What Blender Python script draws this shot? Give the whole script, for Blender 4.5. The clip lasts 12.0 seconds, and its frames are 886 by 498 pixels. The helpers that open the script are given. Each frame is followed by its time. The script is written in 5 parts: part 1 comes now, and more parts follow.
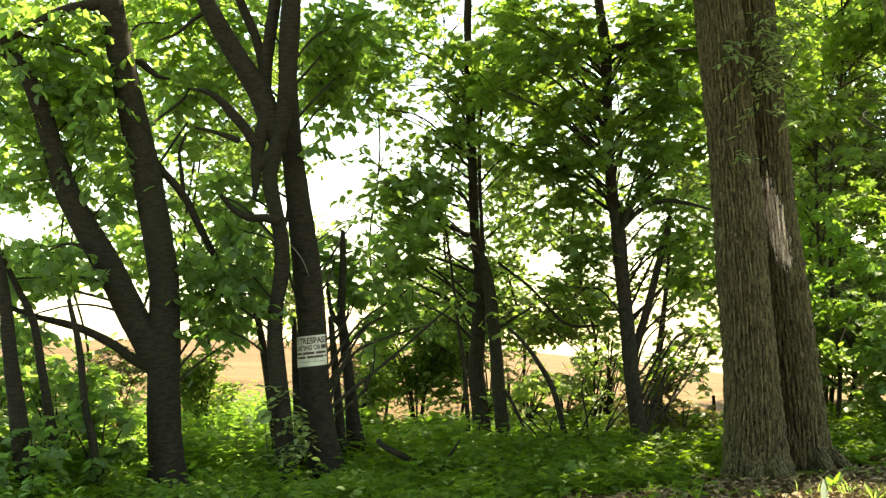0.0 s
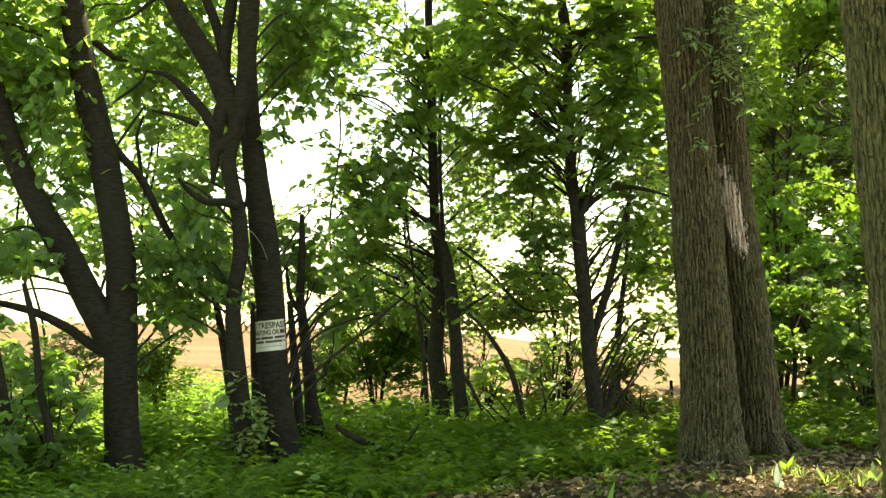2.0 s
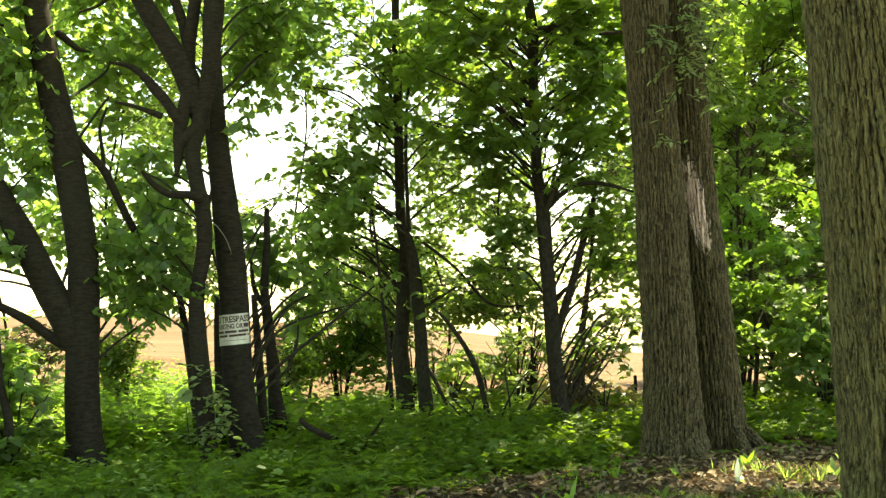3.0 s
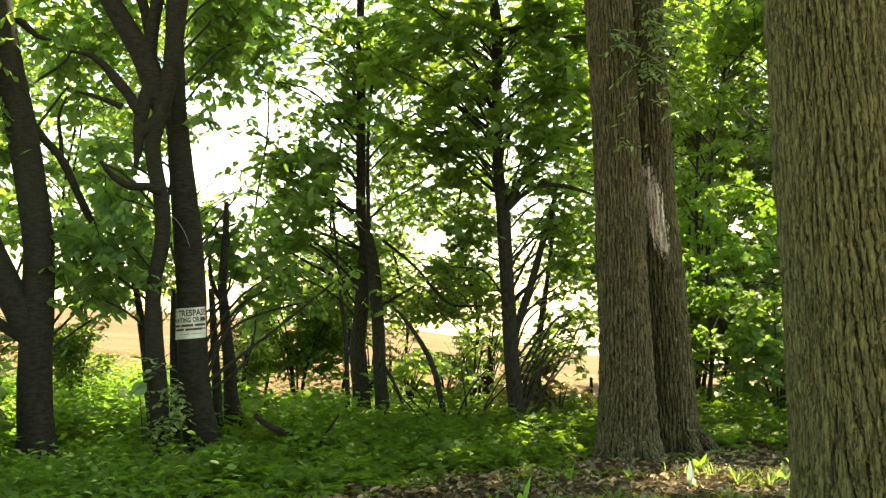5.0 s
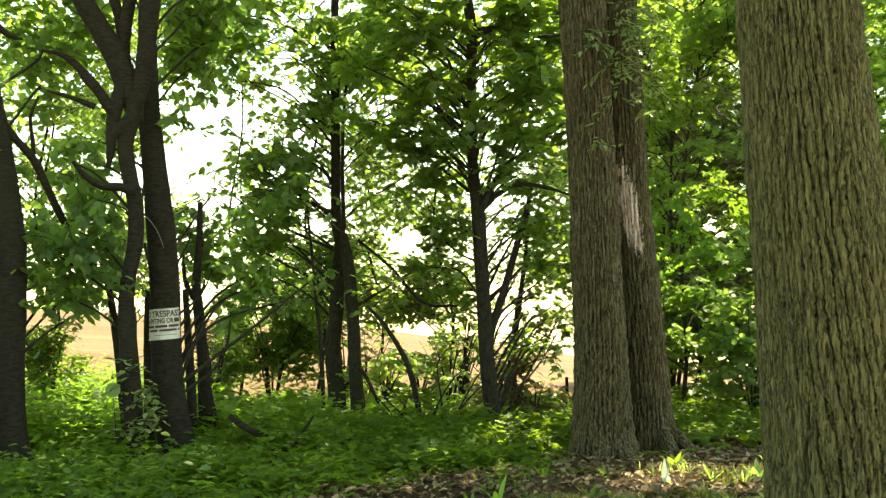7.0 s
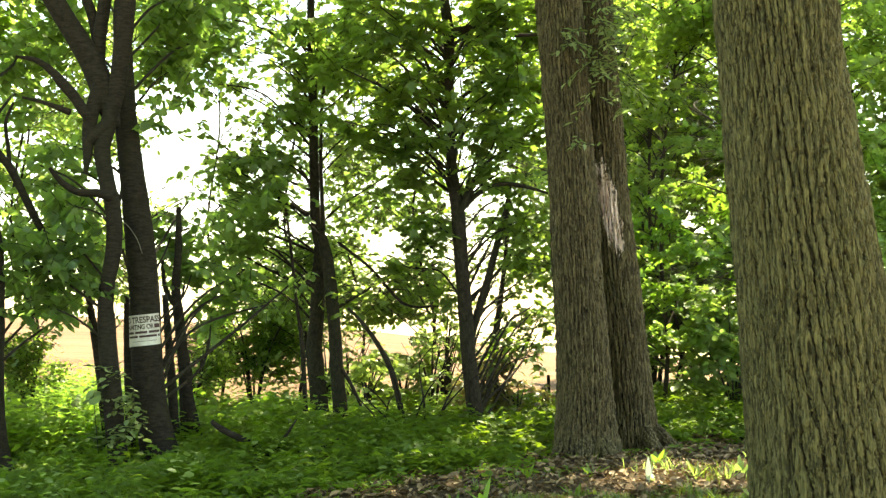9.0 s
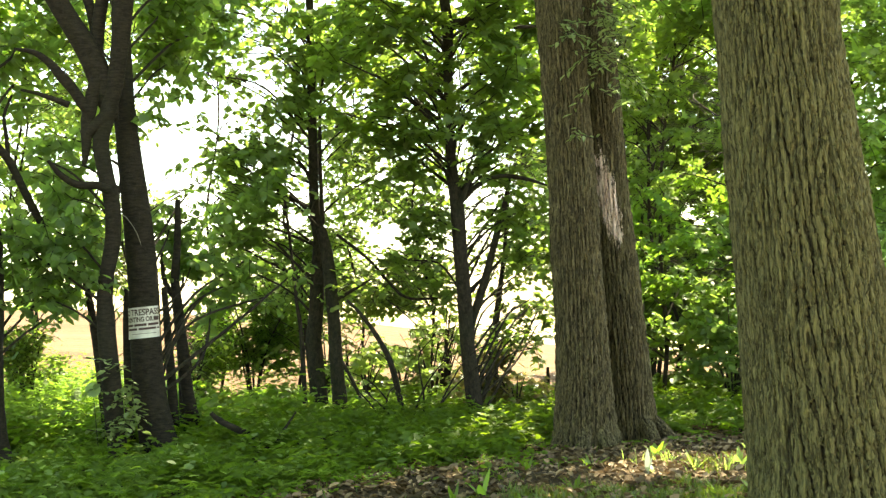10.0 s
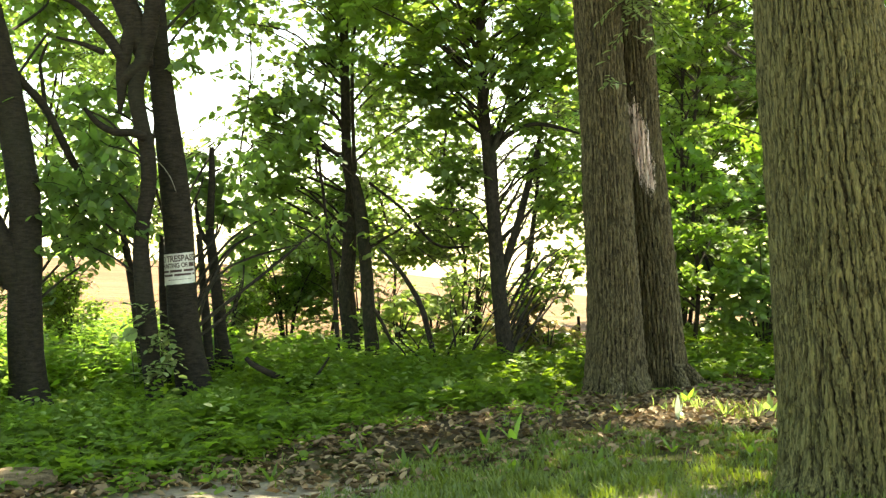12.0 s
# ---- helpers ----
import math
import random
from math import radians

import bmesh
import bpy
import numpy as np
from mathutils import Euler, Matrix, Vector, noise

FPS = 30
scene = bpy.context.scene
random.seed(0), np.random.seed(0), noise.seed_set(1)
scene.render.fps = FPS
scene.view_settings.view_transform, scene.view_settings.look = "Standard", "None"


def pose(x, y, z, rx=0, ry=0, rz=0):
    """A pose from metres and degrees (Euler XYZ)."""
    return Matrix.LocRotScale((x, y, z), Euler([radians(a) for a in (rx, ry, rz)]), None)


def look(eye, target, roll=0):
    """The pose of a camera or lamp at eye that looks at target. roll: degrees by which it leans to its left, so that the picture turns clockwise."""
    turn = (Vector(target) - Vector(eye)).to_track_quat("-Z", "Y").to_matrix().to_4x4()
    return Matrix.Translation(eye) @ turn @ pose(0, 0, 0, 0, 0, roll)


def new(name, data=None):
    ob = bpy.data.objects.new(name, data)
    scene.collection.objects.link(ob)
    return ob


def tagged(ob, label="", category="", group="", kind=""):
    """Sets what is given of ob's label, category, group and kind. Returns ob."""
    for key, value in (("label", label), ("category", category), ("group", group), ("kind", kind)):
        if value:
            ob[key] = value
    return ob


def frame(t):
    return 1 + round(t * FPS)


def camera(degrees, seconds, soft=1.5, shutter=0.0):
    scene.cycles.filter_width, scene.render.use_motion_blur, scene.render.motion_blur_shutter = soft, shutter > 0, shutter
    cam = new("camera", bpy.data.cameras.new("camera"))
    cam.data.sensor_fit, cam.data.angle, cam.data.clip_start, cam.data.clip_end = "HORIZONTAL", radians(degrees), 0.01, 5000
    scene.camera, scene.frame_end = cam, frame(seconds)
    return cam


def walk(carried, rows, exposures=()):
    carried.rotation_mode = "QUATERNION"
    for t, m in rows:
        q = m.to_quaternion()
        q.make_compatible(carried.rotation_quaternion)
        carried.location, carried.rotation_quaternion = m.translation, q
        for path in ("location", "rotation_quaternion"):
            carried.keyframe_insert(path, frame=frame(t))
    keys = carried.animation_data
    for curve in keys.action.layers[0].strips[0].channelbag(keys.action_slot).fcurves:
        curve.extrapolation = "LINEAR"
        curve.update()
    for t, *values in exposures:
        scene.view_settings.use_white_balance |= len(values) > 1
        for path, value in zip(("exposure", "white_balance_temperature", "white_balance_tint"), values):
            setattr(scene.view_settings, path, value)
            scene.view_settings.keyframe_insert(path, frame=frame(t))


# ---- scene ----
cam = camera(41.0, 12.0, soft=1.4)
ROWS = [
    (0.0, -0.000, 0.000, 1.400, 94.002, 1.995, 0.140),
    (0.5, 0.010, -0.001, 1.399, 93.741, 2.039, 0.021),
    (1.0, 0.003, 0.006, 1.395, 93.541, 2.068, -0.377),
    (1.5, 0.011, 0.007, 1.396, 93.367, 2.003, -0.946),
    (2.0, 0.019, -0.002, 1.404, 93.196, 1.854, -1.736),
    (2.5, 0.031, -0.005, 1.417, 93.024, 1.698, -2.573),
    (3.0, 0.040, -0.003, 1.403, 92.886, 1.617, -3.338),
    (5.0, 0.044, -0.007, 1.396, 92.819, 0.394, -5.328),
    (5.5, 0.043, -0.005, 1.392, 92.872, 0.169, -5.719),
    (6.0, 0.048, -0.001, 1.392, 92.861, 0.146, -5.999),
    (6.5, 0.049, -0.003, 1.388, 92.823, 0.304, -6.255),
    (7.0, 0.054, -0.004, 1.385, 92.848, 0.637, -6.480),
    (9.0, 0.041, 0.013, 1.410, 92.759, 1.567, -7.458),
    (9.5, 0.049, 0.017, 1.412, 92.534, 1.656, -7.636),
    (10.0, 0.044, 0.015, 1.405, 92.399, 1.654, -7.481),
    (10.5, 0.003, -0.000, 1.375, 91.688, 1.451, -6.348),
    (11.0, 0.019, -0.007, 1.368, 90.473, 1.313, -5.443),
    (11.5, 0.018, -0.029, 1.376, 90.014, 1.559, -5.787),
    (12.0, 0.023, -0.032, 1.373, 90.068, 1.430, -6.005),
]
LIFT, KELVIN, TINT = 2.33, 8700, 3
EXPOSURES = [(t, LIFT + e, KELVIN + k, TINT + g) for t, e, k, g in ((0.0, -0.03, 700, -9), (5.0, 0.06, 700, -9), (7.0, 0.11, 700, -9), (8.8, 0.3, 200, -4), (9.5, 0.4, 100, -4), (12.0, 0.35, 0, -4))]
walk(cam, [(t, pose(x, y, z, rx, ry, rz)) for t, x, y, z, rx, ry, rz in ROWS], EXPOSURES)

# ---- light ----
SUN = Vector((0.32, 0.52, 0.80)).normalized()
world = bpy.data.worlds.new("sky")
scene.world = world
world.use_nodes = True
wn = world.node_tree.nodes
sky = wn.new("ShaderNodeTexSky")
sky.sky_type = "NISHITA"
sky.sun_disc = False
sky.sun_elevation = math.asin(SUN.z)
sky.sun_rotation = math.atan2(SUN.x, SUN.y)
sky.air_density, sky.dust_density, sky.ozone_density = 1.0, 1.0, 1.0
wn["Background"].inputs["Strength"].default_value = 0.15
world.node_tree.links.new(sky.outputs["Color"], wn["Background"].inputs["Color"])
sun = new("sun", bpy.data.lights.new("sun", "SUN"))
sun.data.energy, sun.data.angle, sun.data.color = 4.4, radians(0.5), (1.0, 0.95, 0.86)
sun.matrix_world = look((0, 0, 30), Vector((0, 0, 30)) - SUN)
# openings in the canopy through which the sun reaches the wood: place and width
FRONT_GAPS = [((3.05, 9.4, 0.0), 0.42), ((3.15, 8.8, 0.0), 0.4), ((3.7, 9.0, 0.0), 0.5), ((4.3, 9.3, 0.0), 0.4), ((-0.4, 6.7, 0.0), 0.4), ((1.6, 8.8, 0.0), 0.12),
              ((2.3, 8.3, 0.0), 0.15), ((-2.2, 10.6, 0.1), 0.25), ((2.8, 8.85, 0.1), 0.3)]
WOOD_GAPS = [((-2.4, 15.6, 0.3), 1.1), ((-1.9, 13.6, 0.4), 0.7), ((-2.2, 13.3, 0.3), 0.6), ((-0.3, 12.6, 0.2), 0.45), ((-3.3, 12.6, 0.3), 0.4), ((2.7, 13.0, 0.3), 0.35),
             ((5.0, 14.2, 1.4), 0.6), ((0.2, 13.6, 0.3), 0.5), ((4.6, 14.2, 1.5), 0.6), ((6.6, 14.2, 1.2), 0.7), ((2.85, 13.6, 0.3), 0.45),
             ((-2.0, 11.7, 0.1), 0.45), ((-0.6, 12.2, 0.2), 0.4), ((0.2, 12.1, 0.1), 0.35), ((-4.6, 13.0, 1.6), 0.6), ((-4.2, 13.0, 0.6), 0.5)]
EDGE_GAPS = [((0.9, 15.8, 0.9), 0.7), ((2.0, 16.0, 1.0), 0.7), ((1.5, 14.5, 0.4), 0.5), ((-0.6, 14.2, 0.3), 0.7), ((-3.2, 15.4, 0.4), 0.9), ((-1.4, 14.6, 0.4), 0.6), ((3.3, 14.6, 0.4), 0.5),
             ((0.8, 14.6, 1.2), 0.6), ((1.5, 15.0, 1.0), 0.6), ((-3.0, 14.5, 3.6), 0.7), ((-3.6, 15.0, 2.8), 0.7), ((1.7, 14.6, 0.7), 0.6), ((-0.5, 16.5, 1.3), 0.7), ((2.4, 14.3, 0.6), 0.5),
             ((2.9, 15.5, 1.5), 0.6), ((2.3, 15.3, 2.3), 0.7), ((3.3, 15.8, 2.6), 0.6), ((1.05, 15.6, 0.7), 0.6), ((0.3, 15.2, 0.5), 0.5), ((2.3, 16.4, 0.8), 0.6), ((-1.2, 15.6, 0.8), 0.5),
             ((-3.0, 14.3, 0.8), 0.5)]
SIDE_GAPS = [((5.2, 14.0, 2.4), 0.9), ((6.4, 14.6, 3.0), 0.9), ((4.9, 14.6, 1.0), 0.8), ((5.9, 13.8, 1.2), 0.8), ((5.6, 14.4, 1.6), 0.6), ((6.2, 15.5, 2.0), 0.6), ((5.0, 15.4, 2.0), 0.6)]
CLEAR = FRONT_GAPS + [((-2.3, 15.4, 0.3), 0.6), ((-2.9, 14.6, 0.4), 0.7), ((-2.2, 16.8, 0.3), 0.8), ((-0.45, 16.9, 2.1), 0.85), ((1.2, 15.6, 0.8), 0.5), ((1.9, 15.2, 0.8), 0.7), ((2.5, 14.3, 0.8), 0.4), ((0.5, 15.3, 0.5), 0.4), ((-2.3, 13.4, 0.4), 0.6), ((-1.7, 14.6, 0.4), 0.5), ((-0.6, 13.0, 0.4), 0.35)]
BEAMS = CLEAR + WOOD_GAPS + EDGE_GAPS + SIDE_GAPS


# ---- materials ----
def material(name, rough=0.8, spec=0.3):
    mat = bpy.data.materials.new(name)
    mat.use_nodes = True
    nt = mat.node_tree
    shader = nt.nodes["Principled BSDF"]
    shader.inputs["Roughness"].default_value = rough
    shader.inputs["Specular IOR Level"].default_value = spec
    return mat, nt, shader


def ramp(nt, stops):
    node = nt.nodes.new("ShaderNodeValToRGB")
    el = node.color_ramp.elements
    while len(el) < len(stops):
        el.new(0.5)
    for e, (p, c) in zip(el, stops):
        e.position, e.color = p, (*c, 1)
    return node


def noise_tex(nt, scale, detail=5.0, rough=0.6, stretch=None, offset=0.0):
    tex = nt.nodes.new("ShaderNodeTexNoise")
    tex.inputs["Scale"].default_value, tex.inputs["Detail"].default_value, tex.inputs["Roughness"].default_value = scale, detail, rough
    co = nt.nodes.new("ShaderNodeTexCoord")
    mp = nt.nodes.new("ShaderNodeMapping")
    mp.inputs["Scale"].default_value = stretch or (1, 1, 1)
    mp.inputs["Location"].default_value = (offset, offset, offset)
    nt.links.new(co.outputs["Object"], mp.inputs["Vector"])
    nt.links.new(mp.outputs["Vector"], tex.inputs["Vector"])
    return tex


def mixed(nt, fac, a, b, mode="MIX"):
    m = nt.nodes.new("ShaderNodeMix")
    m.data_type, m.blend_type = "RGBA", mode
    for sock, v in ((m.inputs[0], fac), (m.inputs[6], a), (m.inputs[7], b)):
        if hasattr(v, "is_output"):
            nt.links.new(v, sock)
        else:
            sock.default_value = v if isinstance(v, float) else (*v, 1)
    return m.outputs[2]


def bump(nt, shader, height, strength, distance):
    b = nt.nodes.new("ShaderNodeBump")
    b.inputs["Strength"].default_value, b.inputs["Distance"].default_value = strength, distance
    nt.links.new(height, b.inputs["Height"])
    nt.links.new(b.outputs["Normal"], shader.inputs["Normal"])


def bark(name, dark, light, moss=(0.06, 0.07, 0.03), grain=22.0, stretch=(1, 1, 0.22), depth=0.02, furrow_dark=None, cells=None):
    mat, nt, sh = material(name, 0.92, 0.15)
    fine = noise_tex(nt, grain, 7, 0.7, stretch)
    wide = noise_tex(nt, 1.7, 4, 0.6, (1, 1, 0.5), 3.1)
    speck = noise_tex(nt, 60, 4, 0.6, (1, 1, 0.5), 1.7)
    base = ramp(nt, [(0.38, dark), (0.62, light)])
    nt.links.new(fine.outputs["Fac"], base.inputs["Fac"])
    patch = ramp(nt, [(0.48, (0, 0, 0)), (0.72, (1, 1, 1))])
    nt.links.new(wide.outputs["Fac"], patch.inputs["Fac"])
    pale = ramp(nt, [(0.56, (0, 0, 0)), (0.68, (1, 1, 1))])
    nt.links.new(speck.outputs["Fac"], pale.inputs["Fac"])
    half = nt.nodes.new("ShaderNodeMath")
    half.operation = "MULTIPLY"
    half.inputs[1].default_value = 0.45
    nt.links.new(patch.outputs["Color"], half.inputs[0])
    col = mixed(nt, half.outputs[0], base.outputs["Color"], moss)
    q = nt.nodes.new("ShaderNodeMath")
    q.operation = "MULTIPLY"
    q.inputs[1].default_value = 0.35
    nt.links.new(pale.outputs["Color"], q.inputs[0])
    col = mixed(nt, q.outputs[0], col, tuple(min(1, c * 1.7) for c in light))
    height = fine.outputs["Fac"]
    if cells:  # fine cracks that part the ridges into long flakes
        wide_cell, long_cell, line = cells
        warp = noise_tex(nt, 16, 3, 0.6, (1, 1, 0.4), 9.0)
        co = nt.nodes.new("ShaderNodeTexCoord")
        push = nt.nodes.new("ShaderNodeMix")
        push.data_type, push.blend_type, push.clamp_factor = "RGBA", "LINEAR_LIGHT", False
        push.inputs[0].default_value = 0.045
        nt.links.new(co.outputs["Object"], push.inputs[6])
        nt.links.new(warp.outputs["Color"], push.inputs[7])
        mp = nt.nodes.new("ShaderNodeMapping")
        mp.inputs["Scale"].default_value = (1 / wide_cell, 1 / wide_cell, 1 / long_cell)
        nt.links.new(push.outputs[2], mp.inputs["Vector"])
        vor = nt.nodes.new("ShaderNodeTexVoronoi")
        vor.feature = "DISTANCE_TO_EDGE"
        vor.inputs["Scale"].default_value = 1.0
        nt.links.new(mp.outputs["Vector"], vor.inputs["Vector"])
        gap = ramp(nt, [(0.0, (0, 0, 0)), (line, (1, 1, 1))])
        nt.links.new(vor.outputs["Distance"], gap.inputs["Fac"])
        tone = ramp(nt, [(0.0, (0.55, 0.55, 0.55)), (line, (1, 1, 1))])
        nt.links.new(vor.outputs["Distance"], tone.inputs["Fac"])
        col = mixed(nt, tone.outputs["Color"], furrow_dark, col)
        both = nt.nodes.new("ShaderNodeMath")
        both.operation, both.inputs[1].default_value = "MULTIPLY_ADD", 0.55
        nt.links.new(fine.outputs["Fac"], both.inputs[0])
        nt.links.new(gap.outputs["Color"], both.inputs[2])
        height = both.outputs[0]
    if furrow_dark:  # weathered plates over brown inner bark, darkened to put shade into the furrows
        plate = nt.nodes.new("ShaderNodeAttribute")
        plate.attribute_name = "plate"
        furrow_shade = ramp(nt, [(0.22, (0, 0, 0)), (0.68, (1, 1, 1))])
        nt.links.new(plate.outputs["Fac"], furrow_shade.inputs["Fac"])
        col = mixed(nt, furrow_shade.outputs["Color"], furrow_dark, col)
    nt.links.new(col, sh.inputs["Base Color"])
    bump(nt, sh, height, 0.9 if cells else 0.8, depth)
    return mat


def leaf(name, deep, fresh, through_col, share=0.45, gloss=0.06, rough=0.4):
    mat = bpy.data.materials.new(name)
    mat.use_nodes = True
    nt = mat.node_tree
    nt.nodes.remove(nt.nodes["Principled BSDF"])
    geo = nt.nodes.new("ShaderNodeNewGeometry")
    tint = ramp(nt, [(0.0, deep), (0.6, tuple((a + b) / 2 for a, b in zip(deep, fresh))), (1.0, fresh)])
    nt.links.new(geo.outputs["Random Per Island"], tint.inputs["Fac"])
    vein = noise_tex(nt, 35, 3)
    shade = ramp(nt, [(0.3, (0.75, 0.75, 0.75)), (0.7, (1.1, 1.1, 1.0))])
    nt.links.new(vein.outputs["Fac"], shade.inputs["Fac"])
    col = mixed(nt, 1.0, tint.outputs["Color"], shade.outputs["Color"], "MULTIPLY")
    drift = noise_tex(nt, 0.7, 2)
    glow = mixed(nt, drift.outputs["Fac"], through_col, (through_col[0] * 0.55, through_col[1] * 0.72, through_col[2] * 1.1))
    front = nt.nodes.new("ShaderNodeBsdfDiffuse")
    back = nt.nodes.new("ShaderNodeBsdfTranslucent")
    shine = nt.nodes.new("ShaderNodeBsdfGlossy")
    shine.inputs["Roughness"].default_value = rough
    shine.inputs["Color"].default_value = (0.9, 0.95, 0.9, 1)
    nt.links.new(col, front.inputs["Color"])
    nt.links.new(glow, back.inputs["Color"])
    a, b = nt.nodes.new("ShaderNodeMixShader"), nt.nodes.new("ShaderNodeMixShader")
    a.inputs[0].default_value, b.inputs[0].default_value = share, gloss
    nt.links.new(front.outputs[0], a.inputs[1])
    nt.links.new(back.outputs[0], a.inputs[2])
    nt.links.new(a.outputs[0], b.inputs[1])
    nt.links.new(shine.outputs[0], b.inputs[2])
    nt.links.new(b.outputs[0], nt.nodes["Material Output"].inputs["Surface"])
    return mat


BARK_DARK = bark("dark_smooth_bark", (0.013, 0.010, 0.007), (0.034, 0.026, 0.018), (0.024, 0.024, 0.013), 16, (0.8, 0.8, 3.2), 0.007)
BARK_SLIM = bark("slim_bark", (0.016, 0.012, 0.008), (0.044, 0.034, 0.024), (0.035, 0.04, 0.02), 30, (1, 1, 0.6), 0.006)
OLD_TONES = ((0.032, 0.024, 0.012), (0.174, 0.137, 0.070), (0.078, 0.076, 0.032), 75, (1, 1, 0.10), 0.014, (0.014, 0.010, 0.006), (0.026, 0.42, 0.09))
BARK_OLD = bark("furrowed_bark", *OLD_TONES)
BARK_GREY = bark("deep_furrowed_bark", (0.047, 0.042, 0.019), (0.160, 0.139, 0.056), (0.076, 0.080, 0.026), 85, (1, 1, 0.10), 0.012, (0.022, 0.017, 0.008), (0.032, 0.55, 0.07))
TWIG = bark("twig_bark", (0.025, 0.020, 0.014), (0.06, 0.05, 0.035), (0.03, 0.035, 0.02), 60, (1, 1, 1), 0.002)
PALE_TWIG = bark("pale_twig", (0.16, 0.14, 0.11), (0.34, 0.31, 0.26), (0.2, 0.2, 0.14), 60, (1, 1, 0.3), 0.002)
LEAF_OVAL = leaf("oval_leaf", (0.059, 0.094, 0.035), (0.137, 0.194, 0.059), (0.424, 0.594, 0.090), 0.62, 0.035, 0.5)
# lighter copy of the leaf tones, for foliage meant to look sunlit
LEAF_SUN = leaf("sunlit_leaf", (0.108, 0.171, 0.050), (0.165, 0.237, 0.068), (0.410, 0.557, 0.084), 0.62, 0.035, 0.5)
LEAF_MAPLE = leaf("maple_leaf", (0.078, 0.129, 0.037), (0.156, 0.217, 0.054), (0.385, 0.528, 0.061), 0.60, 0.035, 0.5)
LEAF_BUSH = leaf("bush_leaf", (0.045, 0.085, 0.022), (0.11, 0.17, 0.04), (0.44, 0.58, 0.07), 0.55, 0.04)
LEAF_RED = leaf("reddish_leaf", (0.10, 0.075, 0.035), (0.17, 0.16, 0.06), (0.46, 0.36, 0.09), 0.5, 0.05)
LEAF_HERB = leaf("herb_leaf", (0.060, 0.110, 0.016), (0.145, 0.225, 0.028), (0.42, 0.62, 0.055), 0.52, 0.03, 0.5)
LEAF_CARPET = leaf("carpet_leaf", (0.044, 0.082, 0.010), (0.112, 0.174, 0.018), (0.30, 0.44, 0.030), 0.47, 0.025, 0.5)
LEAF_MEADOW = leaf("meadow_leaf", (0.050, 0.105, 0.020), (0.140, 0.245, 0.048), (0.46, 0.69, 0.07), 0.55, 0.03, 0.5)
# bright yellow-green leaf, also used where low plants should look sunlit
LEAF_BRIGHT = leaf("bright_leaf", (0.09, 0.16, 0.035), (0.18, 0.26, 0.06), (0.56, 0.68, 0.12), 0.55, 0.05)
# pale leaf, lightened further in place of sunlight that does not reach it
LEAF_CREEPER = leaf("creeper_leaf", (0.15, 0.195, 0.060), (0.40, 0.440, 0.190), (0.30, 0.40, 0.10), 0.40, 0.05)
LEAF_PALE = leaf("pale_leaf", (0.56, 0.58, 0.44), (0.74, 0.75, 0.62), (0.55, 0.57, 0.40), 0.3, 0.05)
WEATHERED = bark("weathered_wood", (0.055, 0.038, 0.022), (0.20, 0.145, 0.092), (0.08, 0.08, 0.04), 40, (0.15, 1, 1), 0.012)
GRASS = leaf("grass_blade", (0.055, 0.086, 0.010), (0.150, 0.185, 0.018), (0.25, 0.31, 0.025), 0.35, 0.04)
DEAD_LEAF = leaf("dead_leaf", (0.034, 0.019, 0.009), (0.37, 0.25, 0.150), (0.2, 0.12, 0.05), 0.12, 0.02, 0.55)


# ---- mesh tools ----
def mesh_np(name, verts, faces):
    """A mesh from vertex and equal-sided face arrays."""
    verts, faces = np.asarray(verts, np.float32), np.asarray(faces, np.int32)
    me = bpy.data.meshes.new(name)
    n, k = faces.shape
    me.vertices.add(len(verts))
    me.vertices.foreach_set("co", verts.ravel())
    me.loops.add(n * k)
    me.loops.foreach_set("vertex_index", faces.ravel())
    me.polygons.add(n)
    me.polygons.foreach_set("loop_start", np.arange(0, n * k, k, dtype=np.int32))
    me.update(calc_edges=True)
    return me


def thing(name, place, label, category, group="", kind=""):
    ob = new(name)
    ob.empty_display_size = 0.2
    ob.location = place
    return tagged(ob, label, category, group, kind)


def part(name, me, mat, parent, label="", smooth=False, kind=""):
    """One mesh in world coordinates as a part of a thing."""
    ob = new(name, me)
    me.materials.append(mat)
    if smooth:
        me.polygons.foreach_set("use_smooth", np.ones(len(me.polygons), bool))
    if parent:
        ob.parent = parent
        ob.matrix_parent_inverse = Matrix.Translation(-parent.location)
    return tagged(ob, label, kind=kind)


def bm_mesh(name, bm):
    me = bpy.data.meshes.new(name)
    bm.to_mesh(me)
    bm.free()
    return me


def vnoise(p):
    """Smooth value noise of an (n, 3) array, 0 to 1."""
    p = np.asarray(p, float)
    i = np.floor(p).astype(np.int64)
    fr = p - i
    fr = fr * fr * (3 - 2 * fr)
    out = np.zeros(len(p))
    for dx in (0, 1):
        for dy in (0, 1):
            for dz in (0, 1):
                h = ((i[:, 0] + dx) * 73856093) ^ ((i[:, 1] + dy) * 19349663) ^ ((i[:, 2] + dz) * 83492791)
                h = (h * 2654435761) & 0xFFFFFFFF
                h = (((h >> 13) ^ h) * 1274126177) & 0xFFFFFFFF
                w = np.where(dx, fr[:, 0], 1 - fr[:, 0]) * np.where(dy, fr[:, 1], 1 - fr[:, 1]) * np.where(dz, fr[:, 2], 1 - fr[:, 2])
                out += w * ((h >> 8) & 0xFFFF) / 65535.0
    return out


